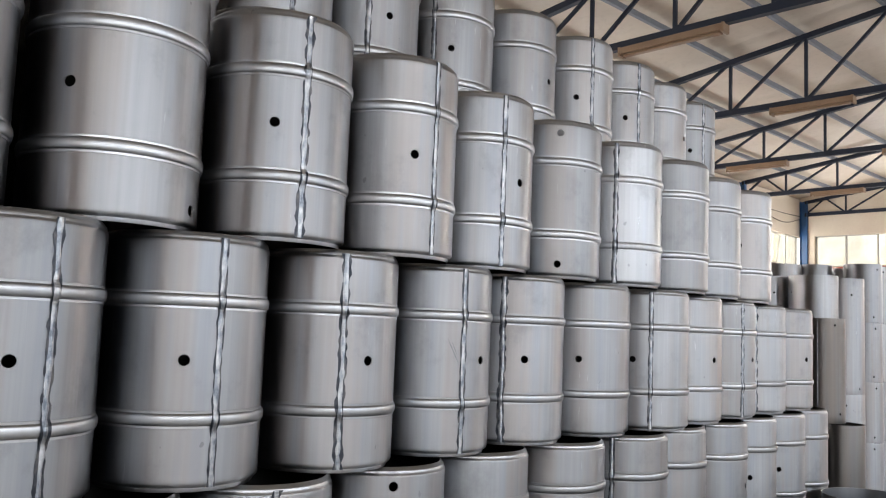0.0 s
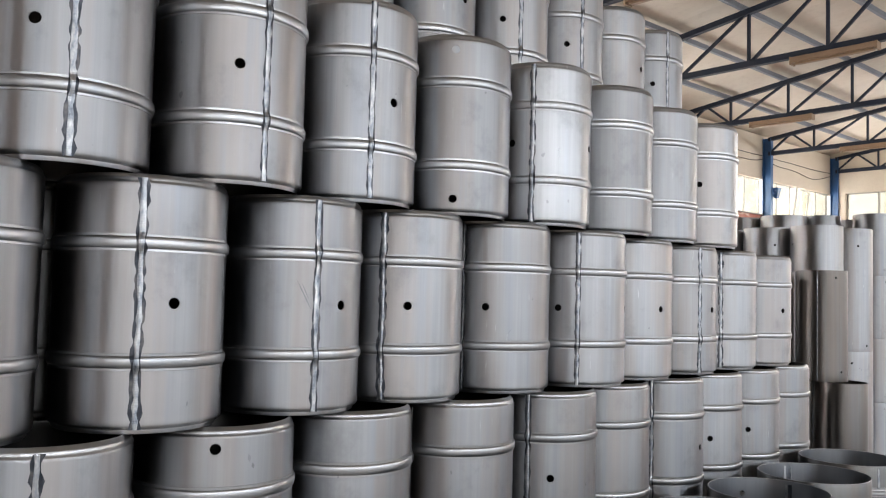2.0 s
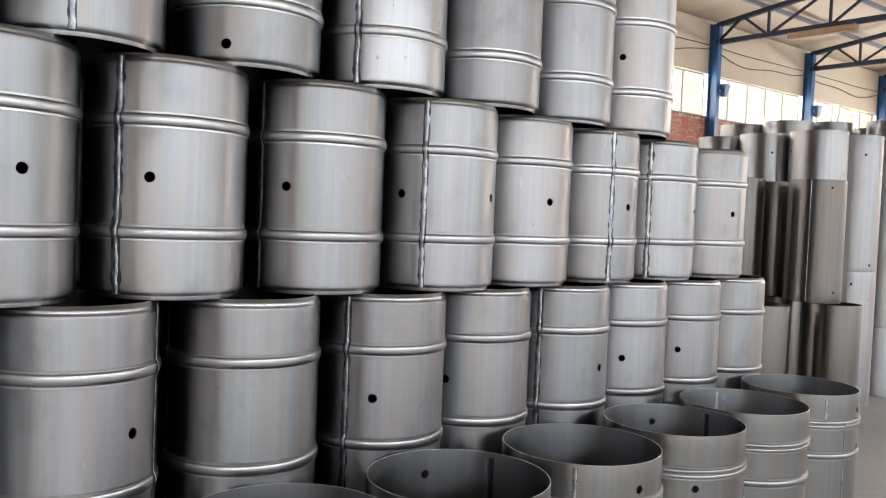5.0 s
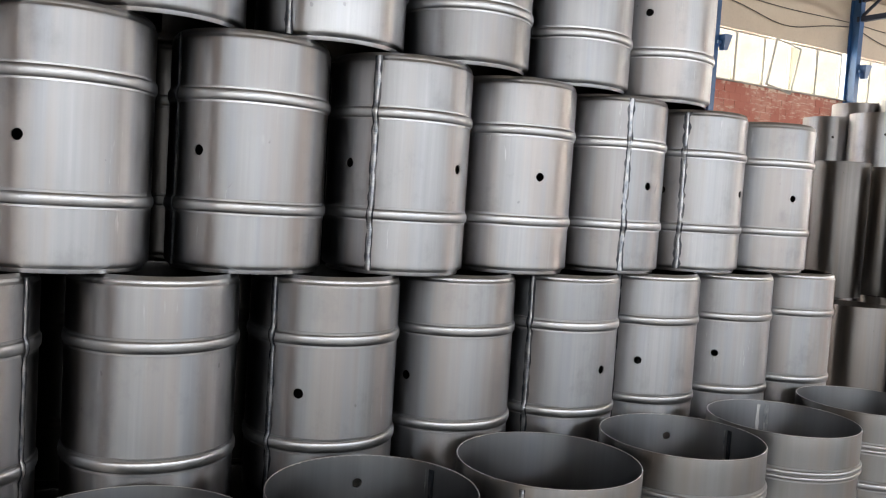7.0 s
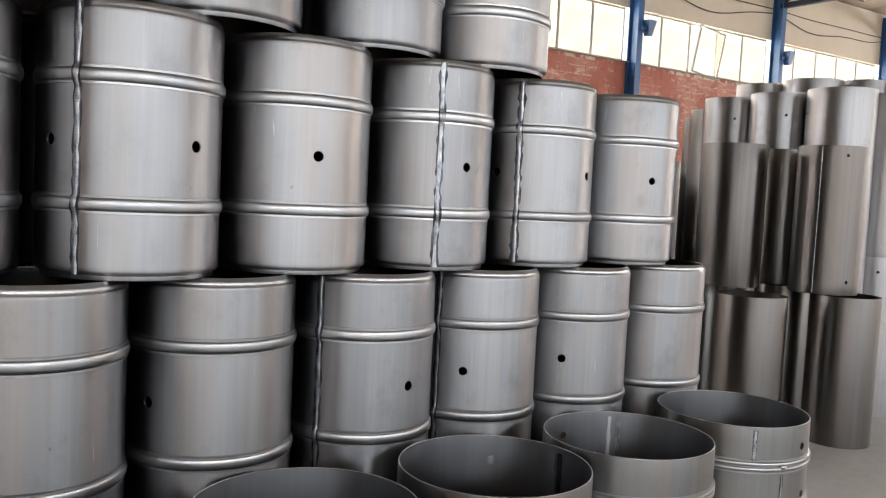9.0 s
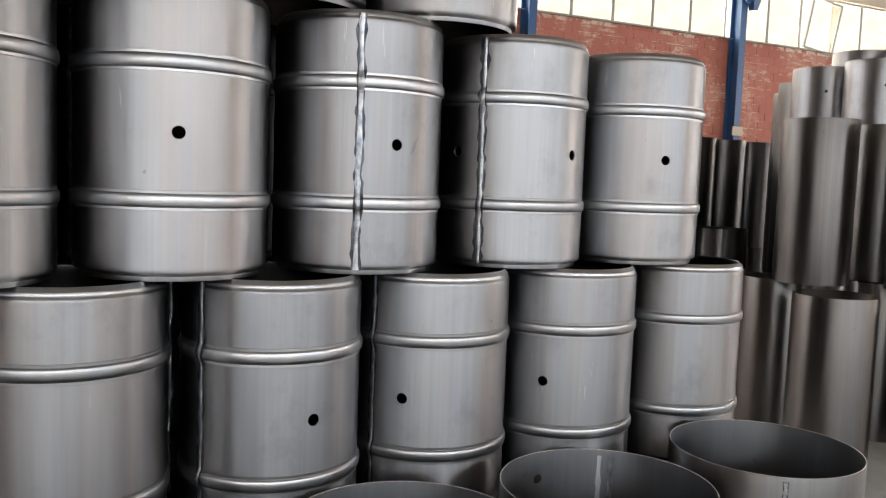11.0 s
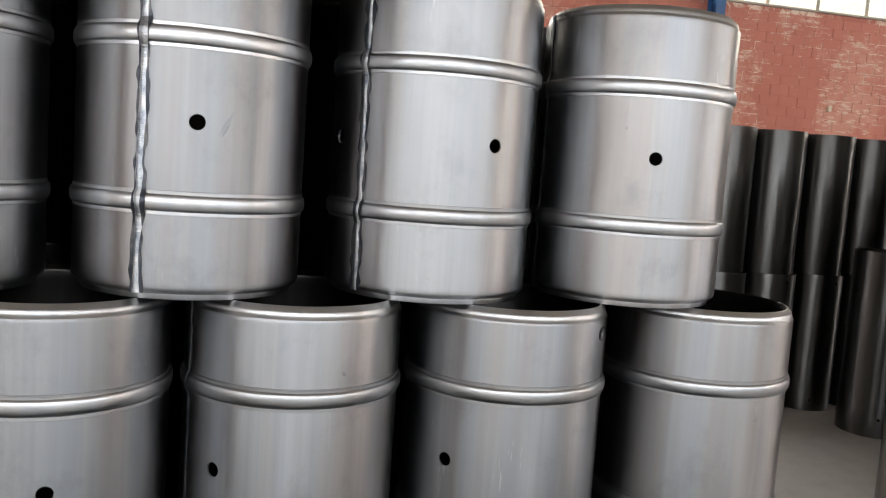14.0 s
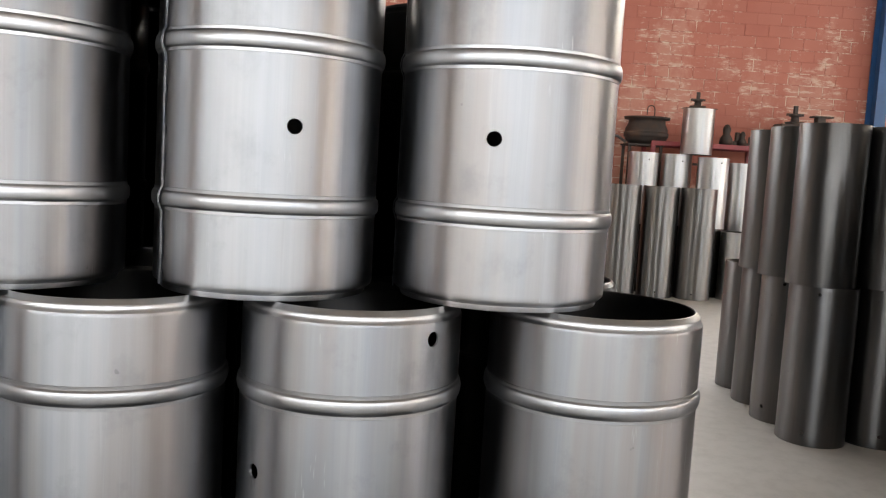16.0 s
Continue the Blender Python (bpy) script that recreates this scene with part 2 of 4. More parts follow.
def mesh_part(name, me, mat, parent=None, label="", smooth=False):
    if mat and not me.materials:
        me.materials.append(mat)
    if smooth:
        me.shade_smooth()
    ob = new(name, me)
    if parent:
        ob.parent = parent
    return tagged(ob, label)


def box(bm, x0, y0, z0, x1, y1, z1, bevel=0.0, m=None):
    r = bmesh.ops.create_cube(bm, size=1.0)
    vs = r["verts"]
    bmesh.ops.scale(bm, vec=(x1 - x0, y1 - y0, z1 - z0), verts=vs)
    bmesh.ops.translate(bm, vec=((x0 + x1) / 2, (y0 + y1) / 2, (z0 + z1) / 2), verts=vs)
    if bevel:
        es = list({e for v in vs for e in v.link_edges})
        vs = bmesh.ops.bevel(bm, geom=es, offset=bevel, segments=1, affect="EDGES")["verts"]
    if m:
        bmesh.ops.transform(bm, matrix=m, verts=vs)
    return vs


def boxes(name, mat, parent, items, label="", bevel=0.0):
    bm = bmesh.new()
    for it in items:
        box(bm, *it, bevel=bevel)
    return part(name, bm, mat, parent, label)


def bar(bm, a, b, w, h):
    """A straight bar from a to b, w wide (level) and h high."""
    a, b = Vector(a), Vector(b)
    d = b - a
    side = d.cross(Vector((0, 0, 1)))
    side = Vector((1, 0, 0)) if side.length < 1e-5 else side.normalized()
    up = side.cross(d).normalized()
    m = Matrix((side, d.normalized(), up)).transposed().to_4x4()
    m.translation = (a + b) / 2
    r = bmesh.ops.create_cube(bm, size=1.0)
    bmesh.ops.scale(bm, vec=(w, d.length, h), verts=r["verts"])
    bmesh.ops.transform(bm, matrix=m, verts=r["verts"])


def tube_line(name, pts, radius, mat, parent=None, label=""):
    cu = bpy.data.curves.new(name, "CURVE")
    cu.dimensions, cu.bevel_depth, cu.bevel_resolution = "3D", radius, 2
    sp = cu.splines.new("POLY")
    sp.points.add(len(pts) - 1)
    for p, q in zip(sp.points, pts):
        p.co = (*q, 1)
    cu.materials.append(mat)
    tmp = bpy.data.objects.new(name, cu)
    me = bpy.data.meshes.new_from_object(tmp)
    bpy.data.objects.remove(tmp)
    return mesh_part(name, me, mat, parent, label, True)


def lathe(profile, segs=72, holes=(), closed=False, inward=False):
    """Turned surface round z. profile: (r, z) upwards; holes: (angle in degrees, z, radius), cut as true round openings."""
    prof, sharp = [], set()
    for p in profile:
        if prof and prof[-1] == p:
            sharp.add(p)
        else:
            prof.append(p)
    n = segs
    step = 2 * math.pi / n
    for _, hz, hr in holes:
        for dz in (-1.7 * hr, 0.0, 1.7 * hr):
            z = hz + dz
            if not any(abs(p[1] - z) < 1e-5 for p in prof):
                k = next(i for i in range(len(prof) - 1) if min(prof[i][1], prof[i + 1][1]) < z < max(prof[i][1], prof[i + 1][1]))
                t = (z - prof[k][1]) / (prof[k + 1][1] - prof[k][1])
                prof.insert(k + 1, (prof[k][0] + t * (prof[k + 1][0] - prof[k][0]), z))
    verts = [(r * math.cos(i * step), r * math.sin(i * step), z) for r, z in prof for i in range(n)]
    skip, extra, rims = set(), [], []
    for ha, hz, hr in holes:
        j = min(range(len(prof)), key=lambda q: abs(prof[q][1] - hz))
        i = round(math.radians(ha) / step) % n
        r = prof[j][0]
        for dj in (-1, 0):
            for di in (-1, 0):
                skip.add(((i + di) % n, j + dj))
        ring = [(1, 0), (1, 1), (0, 1), (-1, 1), (-1, 0), (-1, -1), (0, -1), (1, -1)]
        outer = [(j + b) * n + (i + a) % n for a, b in ring]
        base = len(verts)
        for k in range(16):
            th = 2 * math.pi * k / 16
            aa = i * step + hr * math.cos(th) / r
            verts.append((r * math.cos(aa), r * math.sin(aa), prof[j][1] + hr * math.sin(th)))
        for k in range(16 if not inward else 0):
            th = 2 * math.pi * k / 16
            aa = i * step + hr * math.cos(th) / r
            verts.append(((r - 0.004) * math.cos(aa), (r - 0.004) * math.sin(aa), prof[j][1] + hr * math.sin(th)))
        rims.append((base, base + 16))
        for k in range(8):
            k2 = (k + 1) % 8
            extra.append((outer[k], outer[k2], base + (2 * k + 2) % 16, base + 2 * k + 1, base + 2 * k))
        for k in range(16):
            k2 = (k + 1) % 16
            if not inward:
                extra.append((base + k, base + k2, base + 16 + k2, base + 16 + k))
    rows = len(prof) - 1
    faces = [(j * n + i, j * n + (i + 1) % n, (j + 1) * n + (i + 1) % n, (j + 1) * n + i)
             for j in range(rows) for i in range(n) if (i, j) not in skip]
    if closed:
        faces += [(rows * n + i, rows * n + (i + 1) % n, (i + 1) % n, i) for i in range(n)]
    me = bpy.data.meshes.new("lathe")
    me.from_pydata(verts, [], faces + extra, shade_flat=False)
    me.update()
    # crisp edges at the doubled rows of the profile and round the holes
    rims += [(j * n, j * n + n) for j, p in enumerate(prof) if p in sharp]
    for e in me.edges:
        a, b = e.vertices
        if any(lo <= a < hi and lo <= b < hi for lo, hi in rims):
            e.use_edge_sharp = True
    return me


def weld_meshes(seed, height, radius_at, rag=1.0, width=0.0138):
    """A ragged heat-tinted strip and the raised bead along it, both running up the side at angle 0."""
    rnd = random.Random(seed)
    zs = np.linspace(0.012, height - 0.012, 64)
    knots = [[rnd.uniform(0, 1) for _ in range(34)] for _ in range(4)]

    def rough(row, u):
        q = u * 32
        i, f = int(q), q - int(q)
        f = f * f * (3 - 2 * f)
        return knots[row][i] * (1 - f) + knots[row][i + 1] * f

    va, fa, vb, fb = [], [], [], []
    for k, z in enumerate(zs):
        u = k / 63
        r = radius_at(z) + 0.0006
        drift = 0.0022 * (rough(0, u * 0.3) - 0.5) * rag
        wl = width * (0.52 + 0.66 * rough(1, u) * rag)
        wr = width * (0.52 + 0.66 * rough(2, u) * rag)
        if u > 0.9 or u < 0.1:
            wl, wr = wl * 1.12, wr * 1.12
        for s, dr in ((-wl, 0), (-0.3 * wl, 0.0007), (0.3 * wr, 0.0007), (wr, 0)):
            a = (s + drift) / r
            va.append(((r + dr) * math.cos(a), (r + dr) * math.sin(a), z))
        core = width * (0.32 + 0.28 * rough(3, u))
        lean = width * 0.16 * (rough(0, u) - 0.5)
        for s, dr in ((-core, 0.0007), (-0.35 * core, 0.0022), (0.35 * core, 0.0022), (core, 0.0007)):
            a = (s + lean + drift) / r
            vb.append(((r + dr) * math.cos(a), (r + dr) * math.sin(a), z))
        if k:
            for q in range(3):
                for f in (fa, fb):
                    o = 4 * k
                    f.append((o - 4 + q, o - 3 + q, o + 1 + q, o + q))
    out = []
    for v, f in ((va, fa), (vb, fb)):
        me = bpy.data.meshes.new("weld")
        me.from_pydata(v, [], f, shade_flat=False)
        me.update()
        out.append(me)
    return out


# ---------------------------------------------------------------- hall structure


def structure(ob, label, category):
    return tagged(ob, label, category, "", "structure")


structure(boxes("floor", CONCRETE, None, [(HALL_W - 1, HALL_R - 1, -0.2, HALL_E + 1, HALL_L + 1, 0.0)]), "pale grey worn concrete hall floor", "floor")
ground = structure(boxes("ground", CONCRETE, None, [(-900, -900, -0.5, 900, 900, -0.21)]), "grey yard ground outside the hall", "ground")

COLS = [COL0 + BAY * i for i in range(-6, 4)]
COLS[5] = 11.98
WEST_COLS = [COL0 + BAY * i for i in (-8, -7)]


def side_wall(name, y, inward):
    """A long side wall: a red base, a band of windows and cream plaster above. inward: -1 or 1, the side that faces the hall."""
    y1 = y - inward * 0.3
    lo, hi = min(y, y1), max(y, y1)
    w = boxes(name, PLASTER, None, [(HALL_W - 0.3, lo, HEAD, HALL_E + 0.3, hi, EAVE + 0.15)])
    structure(w, "long hall wall with red brick base and cream plaster above the windows", "wall")
    inner = y - inward * 0.0238
    boxes("wall_base", MORTAR, w, [(HALL_W - 0.3, min(inner, y1), 0, HALL_E + 0.3, max(inner, y1), SILL)], "red painted brick base")
    return w


wall_left = side_wall("wall_north", HALL_L, -1)

# the unseen side behind the camera: opening and low parapet added to shape light
wall_right = boxes("wall_south", PLASTER, None, [
    (HALL_W - 0.3, HALL_R - 0.3, HEAD, HALL_E + 0.3, HALL_R, EAVE + 0.15),
    (HALL_W - 0.3, HALL_R - 0.3, 0, -26.0, HALL_R, SILL), (29.5, HALL_R - 0.3, 0, HALL_E + 0.3, HALL_R, SILL),
    (-26.0, HALL_R - 0.3, 0, 29.5, HALL_R, 0.9)])
structure(wall_right, "unseen cream hall wall, parapet and open side added to shape light", "wall")


def end_wall(name, x, outward):
    x1 = x + outward * 0.3
    lo, hi = min(x, x1), max(x, x1)
    parts = [(lo, HALL_R, HEAD, hi, HALL_L, EAVE + 2.0), (lo, HALL_L - 0.55, SILL, hi, HALL_L, HEAD), (lo, HALL_R, SILL, hi, HALL_R + 0.55, HEAD)]
    parts += [(lo, HALL_R, 0, hi, HALL_L, SILL)]
    return structure(boxes(name, PLASTER, None, parts), "cream plastered end wall with a window band", "wall")


wall_end = end_wall("wall_east", HALL_E, 1)
wall_back = end_wall("wall_west", HALL_W, -1)
# red base added to the unseen west wall to darken the drums' reflections
boxes("wall_base", MORTAR, wall_back, [(HALL_W + 0.002, HALL_R, 0, HALL_W + 0.03, HALL_L - 0.03, SILL - 0.02)], "red painted base")
boxes("wall_base", MORTAR, wall_end, [(HALL_E - 0.03, HALL_R, 0, HALL_E - 0.002, HALL_L - 0.03, SILL - 0.02)], "red painted base")


# roof sheets: one mesh per slope, a ceiling of its own
def roof_slope(name, y0, z0, y1, z1):
    bm = bmesh.new()
    n = int(len_x / 0.9)
    lo, hi = [], []
    for i in range(n * 4 + 1):
        x = HALL_W - 0.3 + (len_x + 0.6) * i / (n * 4)
        dz = 0.010 if i % 4 == 1 else 0.0
        lo.append((bm.verts.new((x, y0, z0 + dz)), bm.verts.new((x, y1, z1 + dz))))
    for a, b in zip(lo, lo[1:]):
        bm.faces.new((a[0], a[1], b[1], b[0]))
    r = bmesh.ops.extrude_face_region(bm, geom=bm.faces[:])
    bmesh.ops.translate(bm, vec=(0, 0, 0.04), verts=[v for v in r["geom"] if isinstance(v, bmesh.types.BMVert)])
    return structure(part(name, bm, ROOFING), "cream corrugated roof sheeting seen from below", "ceiling")


TOP = lambda y: EAVE + 0.135 * (HALL_L - y) if y >= RIDGE_Y else EAVE + 0.135 * (y - HALL_R)
roof_slope("ceiling", HALL_L + 0.4, TOP(HALL_L) + 0.20 - 0.05, RIDGE_Y, TOP(RIDGE_Y) + 0.20)
roof_slope("ceiling", HALL_R - 0.4, TOP(HALL_R) + 0.20 - 0.05, RIDGE_Y, TOP(RIDGE_Y) + 0.20)


# ---------------------------------------------------------------- columns, trusses, purlins
def column(x, y, inward):
    top = new("steel_column")
    top.location = (x, y + inward * 0.16, 0)
    tagged(top, "blue painted steel column standing at the hall wall", "column", "columns along the wall")
    boxes("web", BLUE, top, [(-0.008, -0.13, 0, 0.008, 0.13, EAVE + 0.05)])
    for s in (-1, 1):
        boxes("flange", BLUE, top, [(-0.085, s * 0.135 - 0.009, 0, 0.085, s * 0.135 + 0.009, EAVE + 0.05)])
    boxes("base_plate", BLUE, top, [(-0.17, -0.2, 0, 0.17, 0.2, 0.02)])
    return top


for cx in WEST_COLS + COLS:
    column(cx, HALL_L, -1)
    column(cx, HALL_R, 1)


def truss(x):
    top = new("roof_truss")
    top.location = (x, 0, 0)
    tagged(top, "dark blue steel lattice roof truss spanning the hall", "truss", "roof trusses")
    yl, yr = HALL_L - 0.2, HALL_R + 0.2
    low = 6.68

    def member(name, a, b, w, h):
        bm = bmesh.new()
        bar(bm, (0, *a), (0, *b), w, h)
        part(name, bm, DARK_BLUE, top)

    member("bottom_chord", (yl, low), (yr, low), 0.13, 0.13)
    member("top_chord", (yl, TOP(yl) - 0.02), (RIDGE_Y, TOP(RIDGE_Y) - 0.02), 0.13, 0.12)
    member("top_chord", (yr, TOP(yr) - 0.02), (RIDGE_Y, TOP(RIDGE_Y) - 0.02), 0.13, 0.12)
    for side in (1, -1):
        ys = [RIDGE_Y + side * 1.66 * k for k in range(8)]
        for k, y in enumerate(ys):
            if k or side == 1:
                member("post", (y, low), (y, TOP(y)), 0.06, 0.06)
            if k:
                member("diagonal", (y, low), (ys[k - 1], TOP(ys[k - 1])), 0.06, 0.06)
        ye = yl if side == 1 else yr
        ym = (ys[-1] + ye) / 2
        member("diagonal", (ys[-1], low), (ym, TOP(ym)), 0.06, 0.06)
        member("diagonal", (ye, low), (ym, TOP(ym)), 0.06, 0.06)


for cx in WEST_COLS + COLS:
    truss(cx)

for side in (1, -1):
    for k in range(9):
        y = RIDGE_Y + side * (1.66 * k + 0.12)
        if HALL_R < y < HALL_L:
            bm = bmesh.new()
            bar(bm, (HALL_W, y, TOP(y) + 0.09), (HALL_E, y, TOP(y) + 0.09), 0.08, 0.11)
            tagged(part("roof_purlin", bm, PURLIN), "grey blue steel purlin under the roof sheets", "purlin", "roof purlins", "structure")


def truss_fixture(x, ya, yb):
    top = new("batten_light")
    top.location = (x - 0.02, (ya + yb) / 2, 6.47)
    tagged(top, "unlit brown batten lamp fixed under a roof truss", "lamp", "batten lamps")
    h = (yb - ya) / 2
    boxes("housing", FIXTURE, top, [(-0.09, -h, 0.04, 0.09, h, 0.155)], "", 0.012)
    boxes("diffuser", FIXTURE, top, [(-0.06, -h + 0.06, 0.0, 0.06, h - 0.06, 0.039)], "dull diffuser strip", 0.012)
    for s in (-1, 1):
        boxes("end_cap", FIXTURE, top, [(-0.095, s * h - 0.02, 0.0, 0.095, s * h + 0.02, 0.158)])


for fx, ya, yb in ((11.98, 6.2, 8.1), (17.13, 6.15, 7.8), (22.32, 9.75, 11.45), (27.51, 9.6, 11.2), (17.13, 2.0, 3.7), (22.32, 5.6, 7.3), (27.51, 5.5, 7.2)):
    truss_fixture(fx, ya, yb)


def wall_floodlight(x):
    top = new("floodlight")
    top.location = (x + 0.19, HALL_L - 0.36, 5.36)
    tagged(top, "blue floodlight bracketed to a blue column", "floodlight", "wall floodlights")
    bm = bmesh.new()
    box(bm, -0.12, -0.13, -0.17, 0.12, 0.13, 0.17)
    for v in bm.verts:
        if v.co.z < 0:
            v.co.x *= 0.45
            v.co.y *= 0.5
    part("housing", bm, BLUE, top)
    boxes("glass", LENS, top, [(-0.10, -0.11, 0.171, 0.10, 0.11, 0.178)], "clear front glass")
    boxes("bracket", BLUE, top, [(-0.22, -0.02, -0.03, -0.10, 0.02, 0.03)])


for cx in COLS[5:9]:
    wall_floodlight(cx)


# bright overcast sky seen through the panes
SKYGLOW, nt, b = material("bright_sky_backdrop")
em = node(nt, "ShaderNodeEmission", Strength=1.5)
em.inputs["Color"].default_value = (1.0, 0.98, 0.93, 1)
nt.links.new(em.outputs[0], nt.nodes["Material Output"].inputs["Surface"])
structure(boxes("backdrop", SKYGLOW, None, [(HALL_W, HALL_L + 2.5, 2.5, HALL_E + 4, HALL_L + 2.52, 9.0)]), "plain bright sky outside the windows", "backdrop")
structure(boxes("backdrop", SKYGLOW, None, [(HALL_E + 2.5, HALL_R, 2.5, HALL_E + 2.52, HALL_L + 2.4, 9.0)]), "plain bright sky outside the windows", "backdrop")

# window bands
def pane_window(name, m, width, lean=0.0):
    """One window between posts: frame and pane. Local x along the wall, z up from the sill, y out."""
    top = new(name)
    top.matrix_world = m
    tagged(top, "dusty bright pane in a grey steel window frame", "window", "window band", "structure")
    h = HEAD - SILL
    boxes("window_frame", FRAME_PAINT, top, [(0, -0.03, 0, 0.035, 0.03, h), (width - 0.035, -0.03, 0, width, 0.03, h),
                                             (0.036, -0.03, 0, width - 0.036, 0.03, 0.035), (0.036, -0.03, h - 0.04, width - 0.036, 0.03, h)])
    holder = top
    if lean:
        holder = boxes("sash", FRAME_PAINT, top, [(0.0, -0.02, 0.0, 0.05, 0.02, h - 0.04), (width - 0.09, -0.02, 0.0, width - 0.04, 0.02, h - 0.04),
                                                  (0.051, -0.02, 0.0, width - 0.091, 0.02, 0.04), (0.051, -0.02, h - 0.08, width - 0.091, 0.02, h - 0.04)], "loose tilted sash")
        holder.matrix_basis = pose(0.03, -0.11, 0.04, 4, lean, 0)
    pane = boxes("pane", GLASS, holder, [(0.03, -0.004, 0.03, width - 0.06 - (0.02 if lean else -0.03), 0.004, h - (0.06 if lean else 0.03))])
    pane.visible_shadow = False
    return top


n = 0
for a, b in zip(COLS[3:], COLS[4:]):
    cnt = 5
    w = (b - a - 0.22) / cnt
    for i in range(cnt):
        n += 1
        lean = 8.0 if (abs(a - COL0) < 0.1 and i == 2) or (abs(a - COLS[8]) < 0.1 and i == 2) else 0.0
        pane_window(f"window_{n}", pose(a + 0.11 + i * w, HALL_L + 0.12, SILL), w, lean)
for i in range(22):
    n += 1
    w = 1.13
    yy = HALL_L - 0.56 - i * w
    if yy - w > HALL_R + 0.5:
        pane_window(f"window_{n}", pose(HALL_E + 0.12, yy, SILL, 0, 0, -90), w)

structure(boxes("trim", FRAME_PAINT, None, [(HALL_W, HALL_L - 0.05, SILL - 0.03, HALL_E, HALL_L + 0.06, SILL - 0.004)]), "grey window sill rail along the wall", "sill")

# sagging cables on the wall above the windows
for i, (a, b) in enumerate(zip(COLS[4:], COLS[5:])):
    for j, (z0, sag) in enumerate(((6.62, 0.04), (6.50, 0.32))):
        pts = [(a + 0.15 + (b - a - 0.3) * q / 24, HALL_L - 0.035 - 0.02 * j, z0 - sag * (1 - (q / 12 - 1) ** 2) * (0.75 + 0.3 * math.sin(i * 2.1 + q * 0.3))) for q in range(25)]
        tagged(tube_line("wall_cable", pts, 0.012, CABLE), "dark cable sagging along the cream wall", "cable", "wall cables")


# ---------------------------------------------------------------- drums
DRUM_R, DRUM_H = 0.2168, 0.643
HOOPS = (0.176, 0.470)
BASES = (0.0, 0.6435, 1.287, 1.920, 2.559, 3.198)


def drum_profile():
    R, H = DRUM_R, DRUM_H
    low = [(R - 0.0150, 0.0), (R - 0.0135, 0.004), (R - 0.0130, 0.0105), (R - 0.0130, 0.0105), (R - 0.0042, 0.0150), (R - 0.0042, 0.0150), (R - 0.0012, 0.0180), (R, 0.0225), (R, 0.030)]
    high = [(R, H - 0.032), (R, H - 0.0255), (R - 0.0008, H - 0.0235)]
    return low + [(R, HOOPS[0]), (R, HOOPS[1])] + high


def drum_rim():
    R, H = DRUM_R, DRUM_H
    return [(R - 0.0008, H - 0.0235), (R - 0.0036, H - 0.0195), (R - 0.0045, H - 0.0165), (R - 0.0045, H - 0.0165), (R - 0.0050, H - 0.0120),
            (R - 0.0062, H - 0.0095), (R - 0.0062, H - 0.0095), (R - 0.0130, H - 0.0022), (R - 0.0148, H - 0.0006), (R - 0.0165, H)]


def drum_inside():
    R, H = DRUM_R, DRUM_H
    return [(R - 0.0150, 0.0), (R - 0.0175, 0.006), (R - 0.004, 0.022), (R - 0.004, H - 0.022), (R - 0.0185, H - 0.004), (R - 0.0165, H)]


def hoop_mesh(R, z, h=0.0056, w=0.0150):
    """A rolled bead with a flat shoulder along each side."""
    prof = [(R - 0.001, z - w - 0.0075), (R + 0.0010, z - w - 0.0062), (R + 0.0010, z - w - 0.0062), (R + 0.0008, z - w - 0.0006)]
    for q in range(9):
        a = -math.pi / 2 + math.pi * q / 8
        prof.append((R + 0.0008 + h * math.cos(a) ** 0.75 if abs(math.cos(a)) > 1e-6 else R + 0.0008, z + w * math.sin(a)))
    prof += [(R + 0.0008, z + w + 0.0006), (R + 0.0010, z + w + 0.0062), (R + 0.0010, z + w + 0.0062), (R - 0.001, z + w + 0.0075)]
    return lathe(prof, 72)


def drum_radius(z):
    for hz in HOOPS:
        d = (z - hz) / 0.0180
        if abs(d) < 1:
            return DRUM_R + 0.0014 + 0.0060 * math.sqrt(1 - d * d)
    return DRUM_R


_bodies = {}
_inner = {}
_hoops = []
_rims = []
_welds = []


def shell_body(holes):
    key = tuple(holes)
    if key not in _bodies:
        _bodies[key] = lathe(drum_profile(), 72, holes)
        _bodies[key].materials.append(STEEL)
    return _bodies[key]


def hanging(name, me, mat, parent, label=""):
    return mesh_part(name, me, mat, parent, label)


